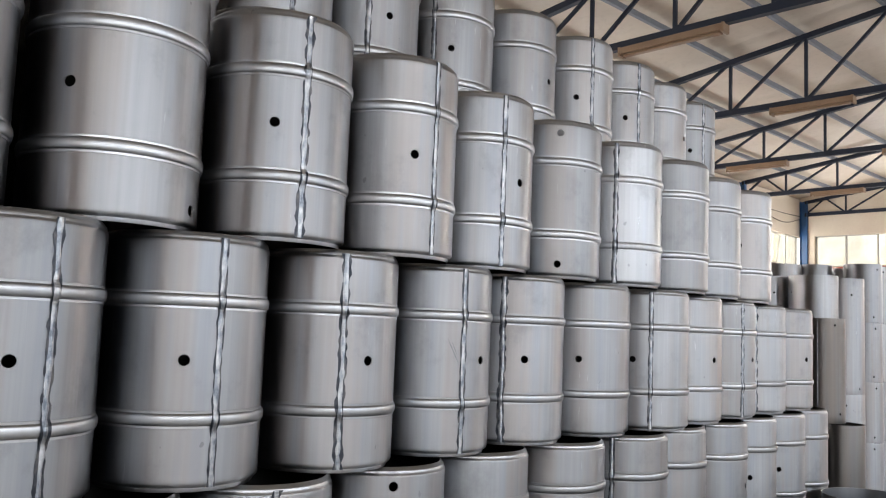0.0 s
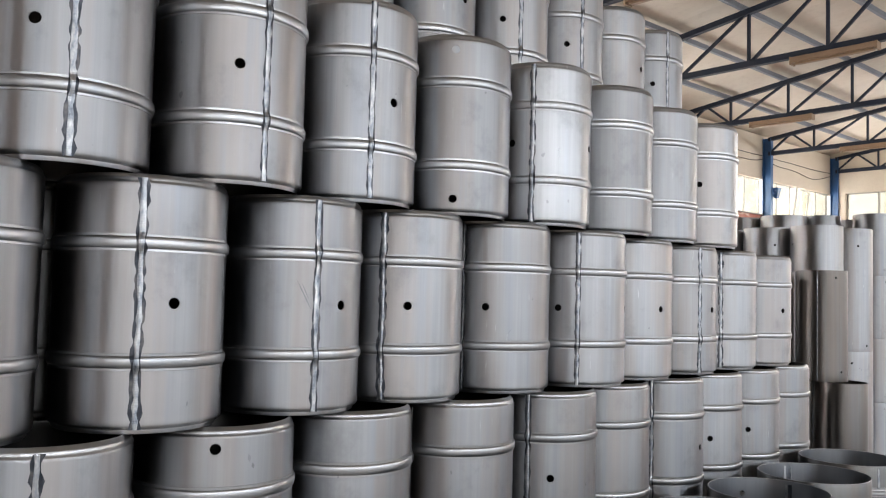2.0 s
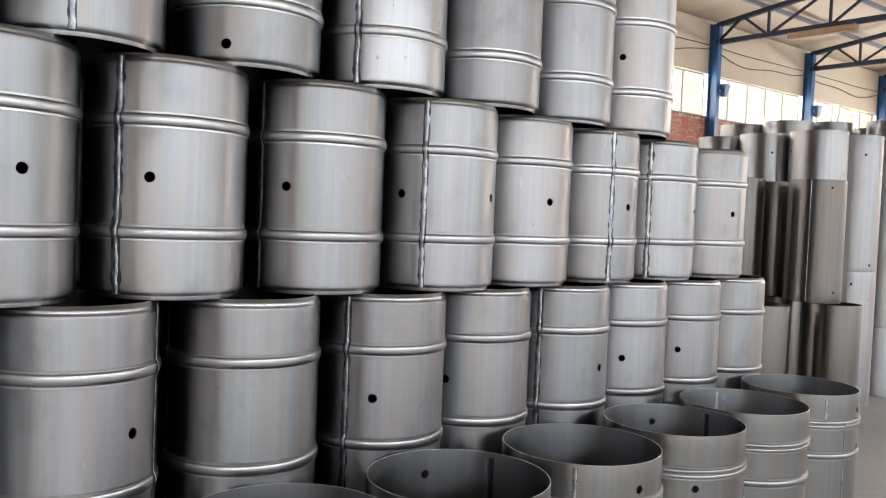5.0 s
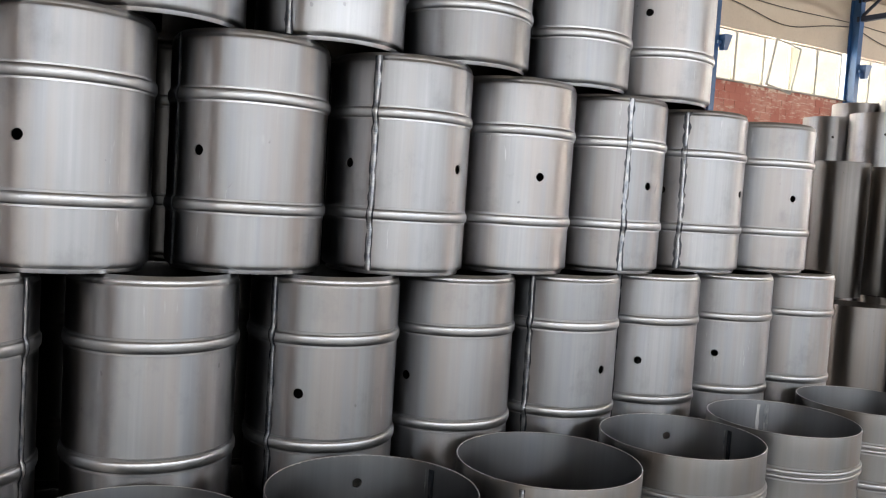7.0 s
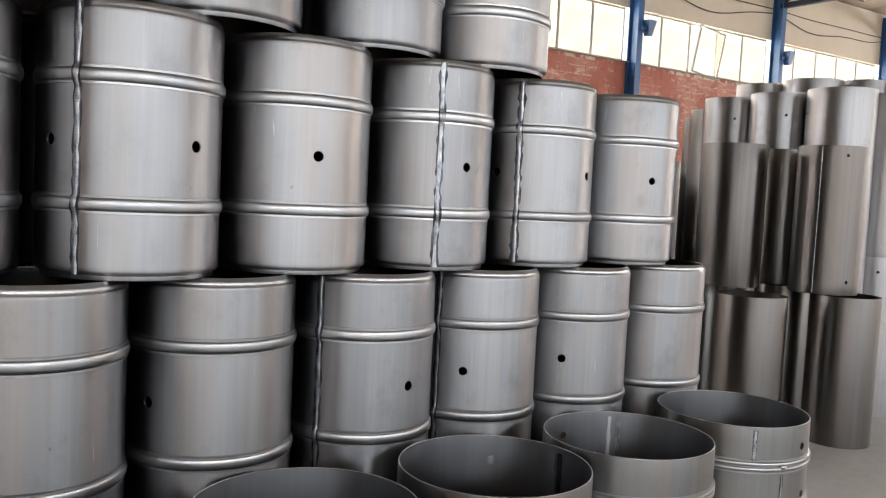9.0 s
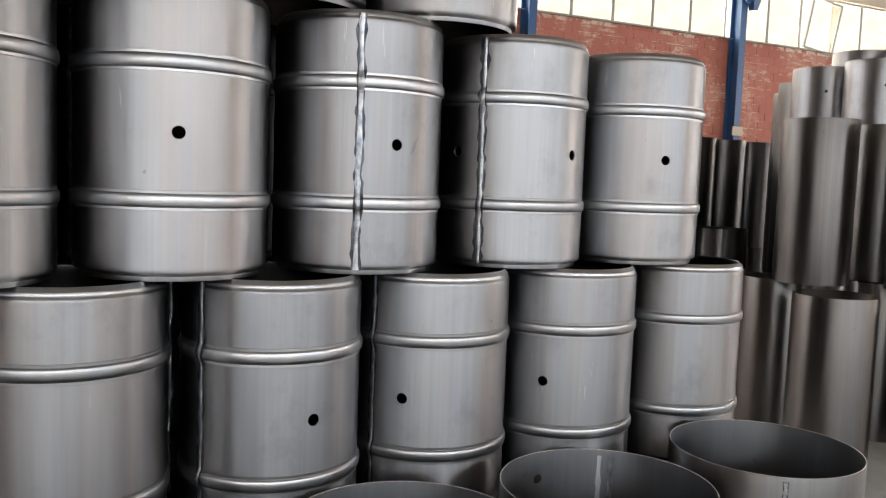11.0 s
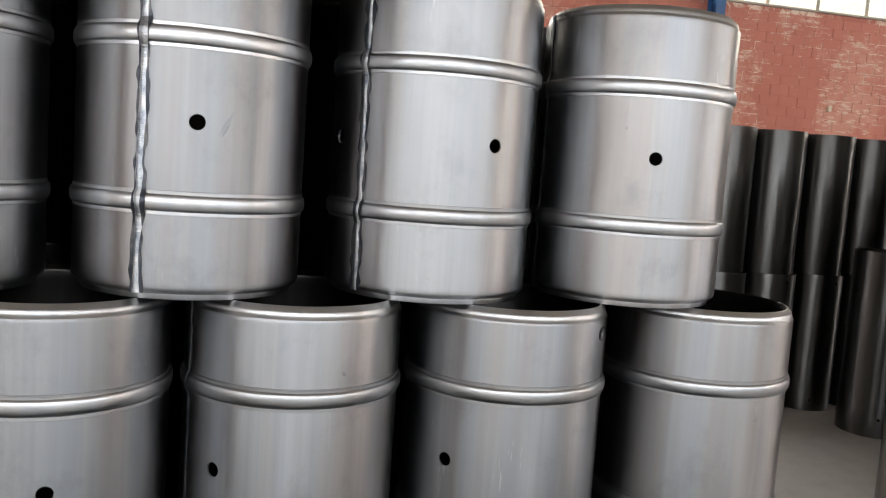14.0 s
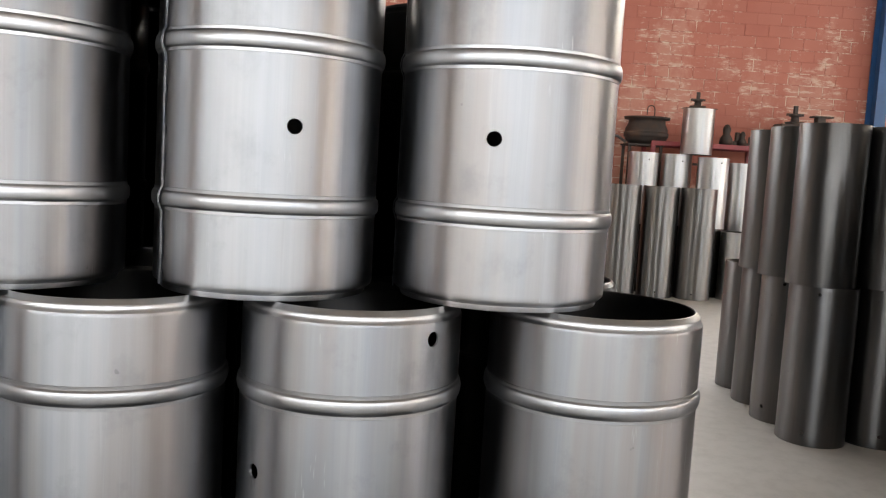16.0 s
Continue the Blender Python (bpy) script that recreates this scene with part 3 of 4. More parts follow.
def steel_drum(x, y, row, holes=(), seam=None, flip=False, spin=0.0, label="", group="stacked drums", metal=None):
    """holes: (angle, height); seam: angle. Angles in degrees in the plan."""
    global _hoops, _welds
    top = new("steel_drum")
    top.location = (x, y, BASES[row])
    top.scale = (1, 1, (BASES[row + 1] - BASES[row] - 0.0005) / DRUM_H)
    if not label:
        label = "bare steel drum with two hoops" + (" and weld seam" if seam is not None else "") + (", round hole" if holes else "") + ", stacked"
    tagged(top, label, "drum", group)
    base = holes[0][0] if holes else spin
    stepa = 360 / 72
    hs = tuple((round((a - base) / stepa) * stepa, hz, 0.0145) for a, hz in holes)
    shell = shell_body(hs)
    if metal:
        shell = shell.copy()
        shell.materials[0] = metal
    body = hanging("body", shell, STEEL, top)
    body.rotation_euler = (0, 0, radians(base))
    if hs not in _inner:
        _inner[hs] = lathe(drum_inside(), 72, hs, inward=True)
    if not _hoops:
        _hoops = [hoop_mesh(DRUM_R, hz) for hz in HOOPS]
        _rims.append(lathe(drum_rim(), 72))
        _welds = [weld_meshes(s, DRUM_H, drum_radius, 0.6 + 0.2 * (s % 3)) for s in range(6)]
    # inner wall darker than the outside: its shade is put into the colour
    lining = hanging("inner_wall", _inner[hs], STEEL_DARK, top, "inner wall, its shade put into a darker steel")
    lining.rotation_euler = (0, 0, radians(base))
    rim = _rims[0]
    if metal:
        rim = rim.copy()
        if rim.materials:
            rim.materials[0] = metal
    hanging("top_rim", rim, metal or STEEL_HOOP, top, "" if metal else "bright turned-in rim")
    for hm in _hoops:
        if metal:
            hm = hm.copy()
            if hm.materials:
                hm.materials[0] = metal
        h = hanging("rolled_hoop", hm, metal or STEEL_HOOP, top)
        h.rotation_euler = (0, 0, radians(base))
    if seam is not None:
        strip, bead = _welds[int(abs(seam * 7 + x * 13)) % 6]
        s = hanging("weld_seam", strip, WELD, top, "ragged dark heat-tinted weld seam")
        s.rotation_euler = (0, 0, radians(seam))
        hanging("weld_bead", bead, BEAD, s, "bright rippled weld bead")
    return top


SCUFF = steel("scuffed_steel", (0.26, 0.265, 0.275), (0.33, 0.335, 0.345), 0.42, 0.52, 0.1, 0.4, 0.3, 0.1)


def scuff(drum, a0, z0, a1, z1, width):
    """A worn streak on a drum's side from one angle and height to another, thinning to both ends."""
    rnd = random.Random(int(abs(a0 * 10 + z0 * 1000)))
    verts, faces = [], []
    for k in range(13):
        u = k / 12
        half = width * 0.5 * math.sin(math.pi * min(max(u, 0.04), 0.96)) * rnd.uniform(0.75, 1.15)
        a, z = radians(a0 + (a1 - a0) * u), z0 + (z1 - z0) * u
        for sgn in (-1, 1):
            aa = a + sgn * half / DRUM_R
            verts.append(((DRUM_R + 0.0003) * math.cos(aa), (DRUM_R + 0.0003) * math.sin(aa), z + sgn * half * 0.3))
        if k:
            faces.append((2 * k - 2, 2 * k - 1, 2 * k + 1, 2 * k))
    me = bpy.data.meshes.new("scuff")
    me.from_pydata(verts, [], faces, shade_flat=False)
    me.update()
    hanging("scuff_mark", me, SCUFF, drum, "dull grey scuff on the steel")


MID = 0.3215
# (row, number in the row): streaks as start angle, height, end angle, height, width
SCUFFS = {
    (2, 3): ((-117, 0.395, -105, 0.305, 0.004), (-113, 0.385, -107, 0.335, 0.003)),
    (2, 8): ((-75, 0.300, -68, 0.348, 0.010), (-74, 0.296, -70, 0.325, 0.006)),
    (1, 0): ((-94, 0.572, -93, 0.550, 0.009), (-91, 0.548, -90, 0.533, 0.008)),
    (2, 5): ((-121, 0.222, -117, 0.240, 0.003),),
}
ROW_PLANS = {
    1: [(1.816, 2.112), (2.295, 2.166), (2.788, 2.178), (3.276, 2.186), (3.740, 2.254), (4.210, 2.274), (4.666, 2.325), (5.132, 2.358), (5.629, 2.419)],
    2: [(0.634, 2.054), (1.102, 2.098), (1.587, 2.118), (2.082, 2.178), (2.555, 2.221), (3.040, 2.238), (3.506, 2.221), (3.972, 2.296), (4.449, 2.347), (4.945, 2.396), (5.423, 2.431)],
    3: [(0.884, 2.108), (1.352, 2.098), (1.818, 2.120), (2.297, 2.188), (2.784, 2.223), (3.262, 2.224), (3.724, 2.243), (4.219, 2.322), (4.676, 2.362)],
    4: [(1.600, 2.560), (2.056, 2.602), (2.547, 2.645), (3.015, 2.665), (3.481, 2.660), (3.952, 2.704), (4.395, 2.758), (4.878, 2.829)],
}
# row: {number in the row: (holes as (angle, height), seam angle)}
MARKS = {
    1: {0: (((-117, 0.588),), None), 1: (((-63, MID),), -36), 3: (((-129, MID),), -152), 4: (((-154, MID),), None), 5: (((-79, MID),), -152),
        6: (((-133, MID),), -157), 7: (((-137, MID), (-42, 0.588)), None)},
    2: {0: (((-100, MID),), -79), 1: (((-115, MID),), -93), 2: (((-91, MID),), -113), 3: (((-78, MID),), -101), 4: (((-122, MID),), -144),
        5: (((-143, MID),), -167), 6: (((-157, MID), (-61, MID)), -136), 7: (((-96, MID),), None), 8: (((-85, MID),), -110),
        9: (((-163, MID), (-69, MID)), -142), 10: (((-101, MID),), -177)},
    3: {0: (((-141, MID), (-49, 0.052)), None), 1: (((-123, MID),), -101), 2: (((-110, MID),), -90), 3: (((-87, MID),), -108),
        4: (((-130, 0.056), (-129, 0.585)), None), 5: (((-165, MID), (-67, MID)), -143), 8: (((-142, MID),), None)},
    4: {0: ((), -104), 1: (((-102, MID),), -124), 2: (((-126, MID),), -146), 3: (((-81, MID),), None), 4: (((-134, MID),), -112),
        5: (((-130, MID),), -109), 6: (((-78, MID),), None), 7: (((-133, MID),), -109)},
}
STEP = Vector((0.482, 0.040))
for row, plan in ROW_PLANS.items():
    first = Vector(plan[0])
    extra = {1: 4, 2: 2, 3: 2, 4: 3}[row]
    for k in range(extra, 0, -1):
        p = first - STEP * k
        steel_drum(p.x, p.y, row, ((-100 - 17 * k, MID),), -130 + 23 * k)
    for k, (dx, dy) in enumerate(plan):
        holes, seam = MARKS[row].get(k, ((), None))
        shiny = row == 3 and k == 5
        drum = steel_drum(dx, dy, row, holes, seam, spin=k * 37.0, metal=STEEL_SHINY if shiny else None,
                   label="shiny battered steel drum with weld seam, stacked among duller drums" if shiny else "")
        for streak in SCUFFS.get((row, k), ()):
            scuff(drum, *streak)
# the row on the floor, and the rows behind the front ones
for k in range(12):
    p = Vector((5.45, 2.44)) - STEP * k
    steel_drum(p.x, p.y, 0, ((-110 + 31 * (k % 4), MID),), -90 - 20 * (k % 3))
# deeper and higher rear rows are unseen, added to block window light
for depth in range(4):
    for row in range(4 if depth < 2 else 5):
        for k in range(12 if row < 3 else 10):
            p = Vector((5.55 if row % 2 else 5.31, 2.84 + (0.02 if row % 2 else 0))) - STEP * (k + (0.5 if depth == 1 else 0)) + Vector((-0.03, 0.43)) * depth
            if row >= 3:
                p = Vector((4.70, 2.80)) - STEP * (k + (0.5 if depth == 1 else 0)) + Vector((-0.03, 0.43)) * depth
            # rear drums take darker steel: the shade of the gaps in their colour
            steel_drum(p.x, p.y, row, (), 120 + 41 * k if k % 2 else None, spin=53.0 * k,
                       label="two-hoop steel drum, coloured dark for gap shade, stacked behind others", metal=STEEL_DARK)


# ---------------------------------------------------------------- wide open drums on the floor
WIDE_R, WIDE_H = 0.2615, 0.805


def wide_drum(x, y, holes=(), collar=None, low=None, inside=None, bright=False):
    """holes: (angle, height); collar, low, inside: angles of the weld seams on the collar, below it and on the inner wall."""
    top = new("open_drum")
    top.location = (x, y, 0)
    tagged(top, "wide open-topped steel drum with hoops, standing on the floor" if not bright else "wide open-topped steel drum with a bright inner weld, on the floor", "drum", "open drums on the floor")
    R, H = WIDE_R, WIDE_H
    spin = holes[0][0] if holes else 0.0
    hs = tuple((round((a - spin) / 5) * 5, z, 0.0135) for a, z in holes)
    body = hanging("body", lathe([(R, 0), (R, 0.30), (R, 0.5), (R, 0.60), (R, H - 0.004), (R - 0.0008, H)], 72, hs), STEEL_TUBE, top)
    body.rotation_euler = (0, 0, radians(spin))
    lining = hanging("inner_wall", lathe([(R - 0.004, 0.0), (R - 0.004, 0.3), (R - 0.004, H - 0.003), (R - 0.004, H)], 72, hs, inward=True), STEEL_INNER, top, "dull blue-grey inner wall")
    lining.rotation_euler = (0, 0, radians(spin))
    hanging("rim", lathe([(R - 0.0040, H - 0.0015), (R - 0.0036, H + 0.0006), (R - 0.0012, H + 0.0006), (R - 0.0008, H - 0.0015)], 72), STEEL_BRIGHT, top, "bright cut rim")
    for z in (0.682, 0.664, 0.53, 0.24):
        hanging("rolled_hoop", hoop_mesh(R, z, 0.007, 0.008 if z > 0.6 else 0.013), STEEL_HOOP, top)

    def seam(name, angle, z, height, radius_at, rag, width, mat, label, bead=True):
        strip, core = weld_meshes(int(angle) % 89 + int(height * 100), height, radius_at, rag, width)
        s = hanging(name, strip, mat, top, label)
        s.rotation_euler, s.location = (0, 0, radians(angle)), (0, 0, z)
        if bead:
            hanging("weld_bead", core, BEAD, s, "bright rippled weld bead")

    if collar is not None:
        seam("weld_seam", collar, 0.680, 0.126, lambda z: R, 0.15, 0.012, WELD, "flat scorched weld seam of the collar")
    if low is not None:
        hoops = lambda z: R + 0.0065 if min(abs(z - 0.53), abs(z - 0.24)) < 0.011 else R
        seam("weld_seam", low, 0.0, 0.655, hoops, 0.6, 0.0065, IRON, "brown scorched weld drip")
        bm = bmesh.new()
        bmesh.ops.create_icosphere(bm, subdivisions=2, radius=0.011, matrix=Matrix.Diagonal((0.6, 1.1, 0.9, 1)))
        blob = part("weld_blob", bm, BEAD, top, "rounded weld blob on the hoop", True)
        a = radians(low)
        blob.location, blob.rotation_euler = ((R + 0.006) * math.cos(a), (R + 0.006) * math.sin(a), 0.672), (0, 0, a)
    if inside is not None and bright:
        for da, wd in ((4, 0.008), (-3, 0.010)):
            seam("inner_weld", inside + da, 0.0, H - 0.004, lambda z: R - 0.0068, 0.7, wd, STEEL_BRIGHT if da > 0 else BEAD, "bright weld on the inner wall")
    elif inside is not None:
        seam("inner_weld", inside, 0.0, H - 0.004, lambda z: R - 0.0068, 0.12, 0.014, WELD, "scorched weld on the inner wall", False)
        seam("inner_weld", inside + 4, 0.0, H - 0.006, lambda z: R - 0.0066, 0.5, 0.003, BEAD, "thin bright weld on the inner wall", False)
    return top


wide_drum(5.534, 1.911, ((-81, 0.73), (-78, 0.56)), -126, -103)
wide_drum(4.923, 1.835, ((-63, 0.614), (99, 0.731)), None, None, 53, True)
wide_drum(4.365, 1.786, ((-126, 0.62), (53, 0.73)), None, None, 5)
wide_drum(3.788, 1.734, ((-95, 0.724),), -142)
wide_drum(3.215, 1.685, ((73, 0.728),), None, None, 26)
wide_drum(2.645, 1.64, ((-60, 0.72),), -120)


# ---------------------------------------------------------------- plain tubes
def tube_thing(x, y, z, h=0.973, r=0.217, holes=(), seam=None, mat=None, label="", spin=0.0):
    top = new("steel_tube")
    top.location = (x, y, z)
    tagged(top, label or "plain rolled steel tube standing upright in a stack", "tube", "stacked tubes")
    hs = tuple((round((a - spin) / 7.5) * 7.5, hz, 0.011) for a, hz in holes)
    me = lathe([(r - 0.0006, 0), (r, 0.002), (r, h / 2), (r, h - 0.002), (r - 0.0006, h)], 48, hs)
    body = hanging("body", me, mat or STEEL_TUBE, top)
    body.rotation_euler = (0, 0, radians(spin))
    # shade inside the tube is put into the lining's colour
    lining = hanging("inner_wall", lathe([(r - 0.0006, 0), (r - 0.004, 0.001), (r - 0.004, h / 2), (r - 0.004, h - 0.001), (r - 0.0006, h)], 48, hs, inward=True), STEEL_DARK, top, "inner wall, its shade put into a darker steel")
    lining.rotation_euler = (0, 0, radians(spin))
    if seam is not None:
        strip, bead = weld_meshes(int(seam) % 89 + 7, h, lambda q: r, 0.15, 0.005)
        s = hanging("weld_seam", strip, WELD, top)
        s.rotation_euler = (0, 0, radians(seam))
        hanging("weld_bead", bead, BEAD, s)
    return top


TH = 0.975
SHORT = [
    # x, y, holes (angle, height) of the lower and the upper tube, seam of the upper one; None: no tube there
    (8.31, 3.13, (), ((-112, 0.088), (-126, 0.91)), -165),
    (7.59, 3.33, (), None, None),
    (7.97, 4.07, (), (), None),
    (8.52, 3.72, (), (), None),
    (7.70, 5.82, ((-125, 0.08), (-120, 0.93)), (), None),
    (8.11, 5.85, ((-110, 0.08), (-80, 0.92)), (), None),
    (8.54, 5.91, ((-110, 0.08), (-80, 0.92)), (), None),
    (8.97, 5.98, ((-100, 0.08),), (), None),
    (9.40, 6.05, (), (), None),
    (9.82, 6.12, (), (), None),
    (7.70, 6.26, ((-150, 0.10), (-130, 0.93)), (), None),
    (7.73, 6.70, (), (), None),
    (7.76, 7.14, (), None, None),
    (8.14, 6.29, (), (), None),
    (8.57, 6.35, (), (), None),
    (9.00, 6.42, (), (), None),
]
for tx, ty, lo, hi, seam in SHORT:
    mat = STEEL_MILL if ty > 5 else STEEL_BROWN
    tr = 0.203 if ty > 5 else 0.217
    tube_thing(tx + (0.03 if ty > 5 else 0.0), ty, 0, TH, tr, lo, None, mat, spin=tx * 70)
    if hi is not None:
        ux, uy = (tx, ty) if ty > 5 else (tx, ty + 0.17) if tx < 8.4 else (tx + 0.05, ty + 0.1)
        if abs(tx - 7.97) < 0.01:
            ux, uy = 7.95, 3.80
        tube_thing(ux, uy, TH, TH, tr, hi, seam, mat, spin=ty * 90)
# the tall stack: x, y, height of a tube, radius; two tubes each
TALL = [
    (8.83, 3.58, 1.20, 0.238), (8.85, 4.08, 1.20, 0.238), (8.91, 4.57, 1.20, 0.236), (9.32, 3.50, 1.20, 0.236),
    (9.25, 5.00, 1.18, 0.236), (9.66, 5.42, 1.17, 0.236), (9.42, 4.20, 1.29, 0.236), 
    (9.45, 4.68, 1.29, 0.236), (9.92, 4.96, 1.28, 0.236), (9.90, 4.45, 1.29, 0.236), (9.82, 3.98, 1.30, 0.2), (10.4, 4.9, 1.28, 0.236), (10.4, 4.3, 1.29, 0.236),
]
TALL_HOLES = {(8.83, 3.58): 142, (8.85, 4.08): -138, (8.91, 4.57): -141}
for k, (tx, ty, th, tr) in enumerate(TALL):
    a = TALL_HOLES.get((tx, ty), -110 - 7 * k % 30)
    brown = tx < 9.7 and ty > 4.9
    tube_thing(tx, ty, 0, th, tr, ((-120 - 9 * k % 40, th - 0.11),), None, STEEL_BROWN if brown else STEEL, spin=a)
    tube_thing(tx, ty, th, th, tr, ((a, 2.225 - th), (a + 20, 0.06)), None, STEEL_BROWN if brown else STEEL, spin=a)
# short tubes piled four high beyond the tall stack
for tx, ty, a in ((10.08, 3.54, -128), (10.45, 3.58, -135), (10.86, 3.62, -130), (10.62, 3.98, -120)):
    for q in range(4):
        tube_thing(tx + 0.012 * (q % 2), ty, 0.655 * q, 0.653, 0.2, ((a, 0.06), (a + 4 * q, 0.59)), None, STEEL, "short plain steel tube piled four high", spin=a)
tube_thing(8.68, 5.30, 0, 1.2, 0.217, ((-120, 0.12), (-112, 0.25)), None, STEEL_MILL)

# ---------------------------------------------------------------- small things by the brick wall
for fx, fy in ((7.86, 12.05), (8.38, 12.07), (8.88, 12.02)):
    tube_thing(fx, fy, 0, 1.49, 0.238, ((-105, 0.08),), None, STEEL_TUBE, "plain grey steel tube standing upright on the floor", spin=fx * 80)
for gx, gy, gz, gh in ((8.24, 12.62, 0.95, 1.0), (8.72, 12.66, 0.95, 1.0), (9.16, 12.40, 0.95, 0.97), (9.62, 12.58, 0.92, 0.95)):
    tube_thing(gx, gy, 0, gz, 0.21, (), None, STEEL_DARK, "plain steel tube standing upright on the floor", spin=gx * 60)
    tube_thing(gx, gy, gz, gh, 0.21, ((-80, 0.9),), None, STEEL_BRIGHT, "bright steel tube standing on another tube", spin=gx * 30)
tube_thing(9.47, 12.12, 0, 0.93, 0.21, (), None, STEEL_BRIGHT, "bright short steel tube standing on the floor")
tube_thing(8.93, 12.50, 1.953, 0.63, 0.215, (), None, STEEL_BRIGHT, "bright steel tube standing high on the tube stack")


def rack(x0, x1, y0, y1, z):
    top = new("steel_rack")
    top.location = (x0, y0, 0)
    tagged(top, "red painted steel rack with dark shelves against the wall", "rack")
    w, d = x1 - x0, y1 - y0
    for lx in (0.0, w / 2, w - 0.06):
        for ly in (0.0, d - 0.06):
            boxes("leg", RED, top, [(lx, ly, 0, lx + 0.06, ly + 0.06, z - 0.07)], "", 0.004)
    for ly in (0.0, d - 0.06):
        boxes("top_rail", RED, top, [(0, ly, z - 0.069, w, ly + 0.06, z)], "", 0.004)
    for q, zz in enumerate((z - 0.03, z - 0.30, z - 0.9)):
        boxes("shelf", IRON, top, [(0.061, 0.061, zz - 0.015, w - 0.061, d - 0.061, zz + 0.01)], "dark iron shelf")


rack(8.42, 11.6, 12.95, 13.55, 2.14)


def turned(name, label, category, x, y, z, profile, mat=None, segs=28):
    me = lathe(profile, segs)
    ob = mesh_part(name, me, mat or IRON, None, label, True)
    ob.location = (x, y, z)
    return tagged(ob, label, category)


def iron_pot(x, y, z):
    top = new("iron_pot")
    top.location = (x, y, z)
    tagged(top, "dark rusty iron pot with a wide flange beside the rack", "pot")
    hanging("bowl", lathe([(0.0, 0.0), (0.22, 0.0), (0.30, 0.06), (0.31, 0.22), (0.27, 0.30), (0.265, 0.36), (0.33, 0.365), (0.335, 0.40), (0.24, 0.405), (0.23, 0.10), (0.0, 0.06)], 40), IRON, top)
    hanging("band", lathe([(0.312, 0.10), (0.325, 0.115), (0.325, 0.165), (0.312, 0.18)], 40), IRON, top)
    pts = [(0.05 + 0.055 * math.cos(q), 0, 0.52 + 0.055 * math.sin(q)) for q in np.linspace(0, math.pi, 9)]
    tube_line("hook", [(0.105, 0, 0.36)] + pts + [(-0.005, 0, 0.44)], 0.008, IRON, top, "bent wire hook")
    return top


# the pot stands on an iron stand beside the rack
boxes_stand = new("iron_stand")
tagged(boxes_stand, "dark iron stand carrying a rusty pot", "stand")
for lx in (-0.25, 0.21):
    for ly in (-0.2, 0.2):
        boxes("leg", IRON, boxes_stand, [(lx, ly, 0, lx + 0.04, ly + 0.04, 2.06)])
boxes("top_plate", IRON, boxes_stand, [(-0.27, -0.24, 2.061, 0.27, 0.26, 2.085)])
boxes_stand.location = (8.36, 13.25, 0)
iron_pot(8.40, 13.25, 2.085)


def fitting(x, y, z, s=1.0):
    top = new("valve_fitting")
    top.location = (x, y, z)
    tagged(top, "rusty iron valve fitting with a square stem", "valve", "valve fittings")
    hanging("flange", lathe([(0.0, 0.0), (0.11 * s, 0.0), (0.11 * s, 0.03 * s), (0.05 * s, 0.035 * s), (0.045 * s, 0.09 * s), (0.07 * s, 0.095 * s), (0.07 * s, 0.125 * s), (0.0, 0.13 * s)], 20), IRON, top)
    boxes("stem", IRON, top, [(-0.022 * s, -0.022 * s, 0.13 * s, 0.022 * s, 0.022 * s, 0.22 * s)], "", 0.004)
    boxes("handle", IRON, top, [(-0.10 * s, -0.02 * s, 0.101 * s, 0.10 * s, 0.02 * s, 0.129 * s)], "", 0.004)


def machine_part(x, y, z, s=1.0):
    top = new("machine_part")
    top.location = (x, y, z)
    tagged(top, "dark cast iron machine part on the rack", "machine part", "machine parts")
    hanging("body", lathe([(0.0, 0.0), (0.10 * s, 0.0), (0.09 * s, 0.10 * s), (0.05 * s, 0.16 * s), (0.06 * s, 0.24 * s), (0.03 * s, 0.30 * s), (0.0, 0.31 * s)], 20), IRON, top)
    boxes("bracket", IRON, top, [(0.06 * s, -0.03 * s, 0.0, 0.19 * s, 0.03 * s, 0.07 * s), (0.13 * s, -0.03 * s, 0.071 * s, 0.19 * s, 0.03 * s, 0.20 * s)], "", 0.006)


tagged(boxes("cover_plate", IRON, None, [(8.71, 12.40, 2.5835, 9.15, 12.60, 2.594)]), "dark iron cover plate lying on a tube", "plate")
fitting(8.90, 12.50, 2.595, 1.0)
machine_part(9.58, 13.2, 2.141, 1.0)
machine_part(9.80, 13.15, 2.141, 0.7)
machine_part(9.25, 13.3, 2.141, 0.8)
tagged(boxes("iron_block", IRON, None, [(10.32, 13.05, 2.141, 11.12, 13.36, 2.502)], "", 0.01), "dark cast iron block lying on the rack", "block")
fitting(10.57, 13.2, 2.503, 1.25)
bracket = new("flanged_bracket")
bracket.location = (10.95, 13.2, 2.503)
tagged(bracket, "rusty flanged iron bracket on an iron block", "bracket")
boxes("foot", IRON, bracket, [(-0.11, -0.09, 0, 0.11, 0.09, 0.022)], "", 0.004)
boxes("web", IRON, bracket, [(-0.07, -0.07, 0.0221, 0.05, 0.07, 0.118)], "", 0.006)
boxes("flange", IRON, bracket, [(-0.13, -0.09, 0.1181, 0.16, 0.09, 0.142)], "", 0.004)
machine_part(10.1, 13.2, 2.141, 0.75)
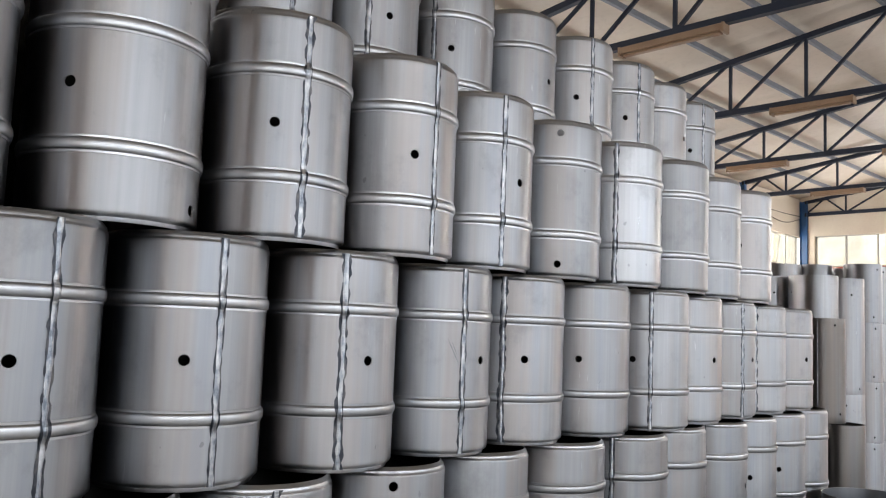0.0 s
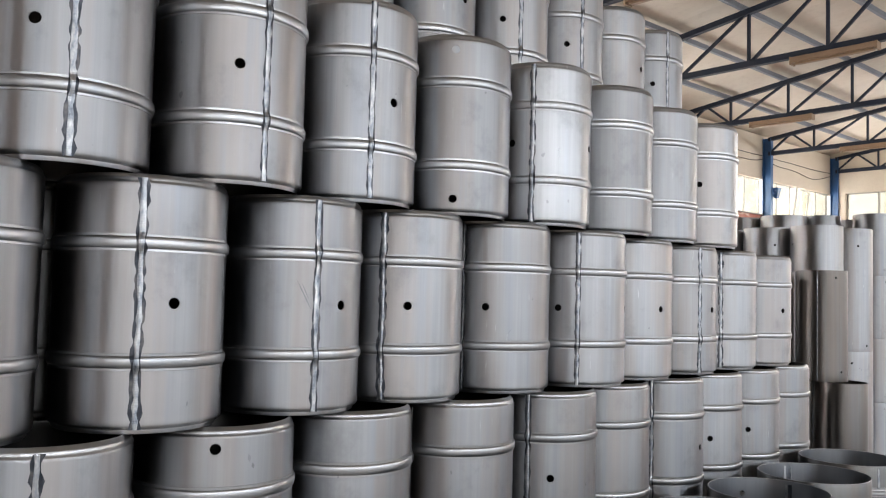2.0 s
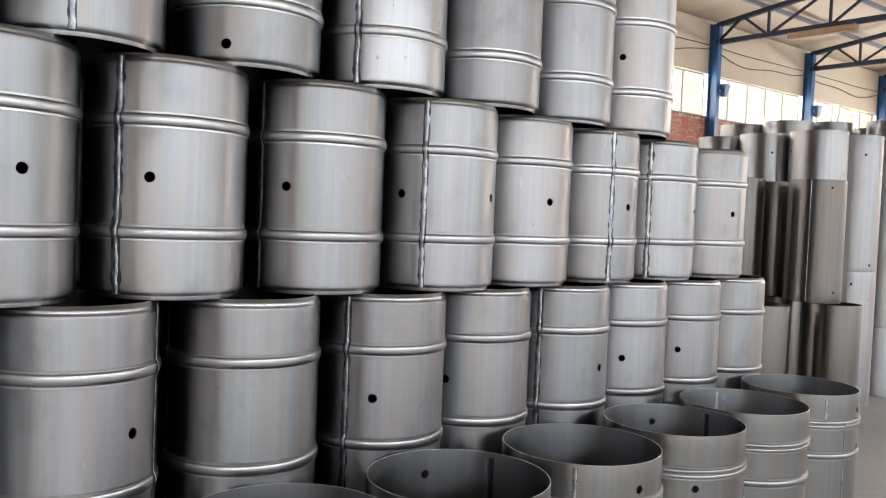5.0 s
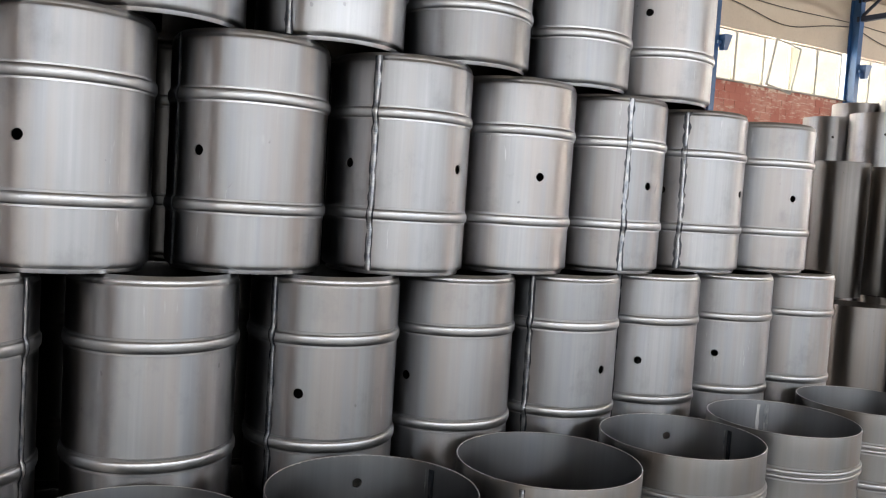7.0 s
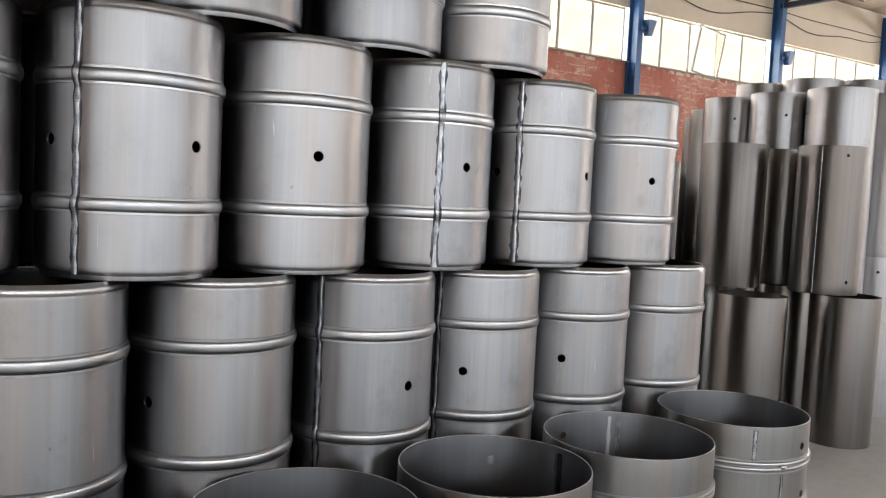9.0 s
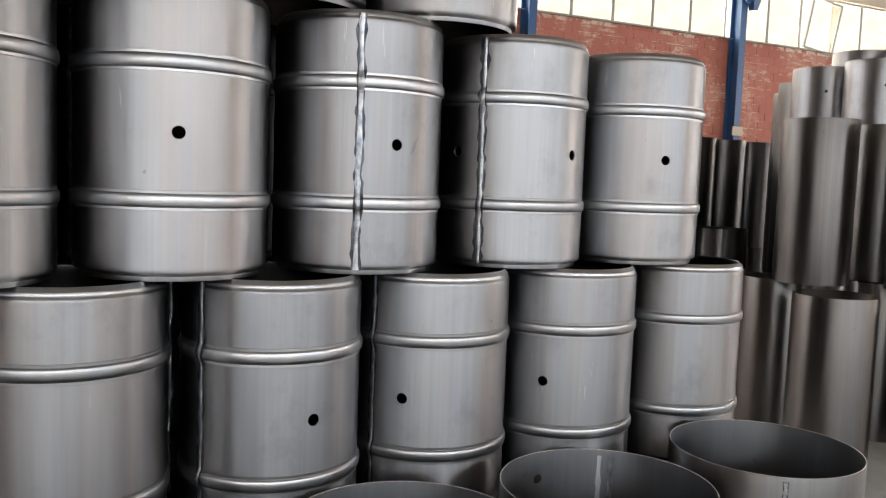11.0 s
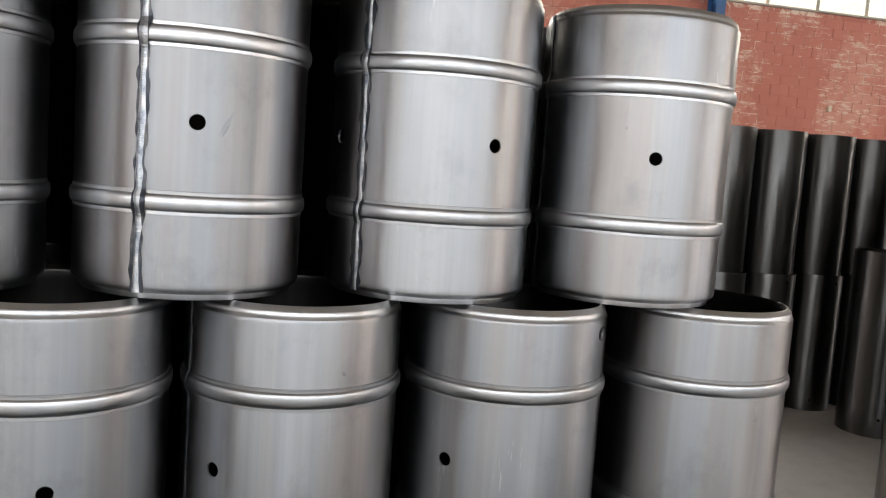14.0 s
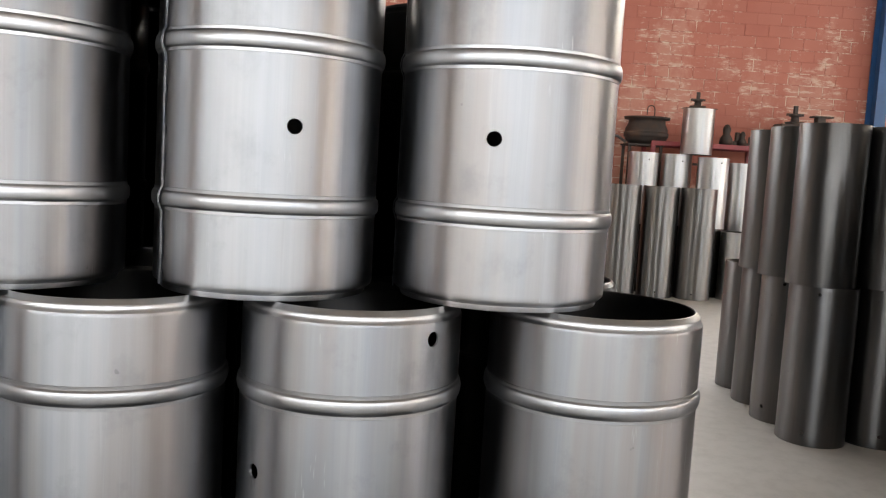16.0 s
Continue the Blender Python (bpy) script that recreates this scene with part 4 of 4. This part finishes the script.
tagged(tube_line("iron_lever", [(7.5, 13.25, 2.16), (7.8, 13.25, 2.20), (7.98, 13.25, 2.19), (8.11, 13.25, 2.107)], 0.022, STEEL_TUBE), "bent grey iron lever lying on the stand", "lever")
tagged(boxes("wall_bracket", PLASTER, None, [(14.40, 13.74, 2.95, 14.47, 13.80, 3.05)], "", 0.008), "small pale bracket fixed to the brick wall", "bracket")
tagged(boxes("column_plate", PLASTER, None, [(16.98, 13.455, 2.60, 17.28, 13.475, 2.79)], "", 0.004), "pale plate clamped to a blue column", "plate")

# ---------------------------------------------------------------- bricks
BL, BH, GAP = 0.37, 0.175, 0.014
_bk = {}


def brick_mesh(w):
    if w not in _bk:
        bm = bmesh.new()
        box(bm, GAP / 2, 0.018, GAP / 2, w - GAP / 2, 0.06, BH - GAP / 2, 0.002)
        me = bpy.data.meshes.new("brick")
        bm.to_mesh(me)
        bm.free()
        me.materials.append(BRICK)
        _bk[w] = me
    return _bk[w]


rnd = random.Random(5)
rest_v, rest_f = [], []
cube_f = [(0, 1, 5, 4), (1, 3, 7, 5), (3, 2, 6, 7), (2, 0, 4, 6), (4, 5, 7, 6)]
for j in range(int(SILL / BH)):
    z = j * BH
    x0 = 4.0 + (BL / 2 if j % 2 else 0)
    for i in range(int((HALL_E - x0) / BL)):
        x = x0 + i * BL
        dy = rnd.uniform(-0.005, 0.004)
        if 8.2 < x < 12.4 and z > 2.3:
            ob = new("brick", brick_mesh(BL))
            ob.parent = wall_left
            ob.location = (x, HALL_L + dy, z)
            ob.rotation_euler = (0, rnd.uniform(-0.004, 0.004), 0)
        else:
            o = len(rest_v)
            for yy in (0.06, 0.018 + dy):
                for zz in (z + GAP / 2, z + BH - GAP / 2):
                    for xx in (x + GAP / 2, x + BL - GAP / 2):
                        rest_v.append((xx, HALL_L + yy, zz))
            rest_f += [tuple(o + q for q in f) for f in cube_f]
me = bpy.data.meshes.new("brickwork")
me.from_pydata(rest_v, [], rest_f)
me.update()
bw = mesh_part("brickwork", me, BRICK, wall_left)
bw["kind"] = "stuff"
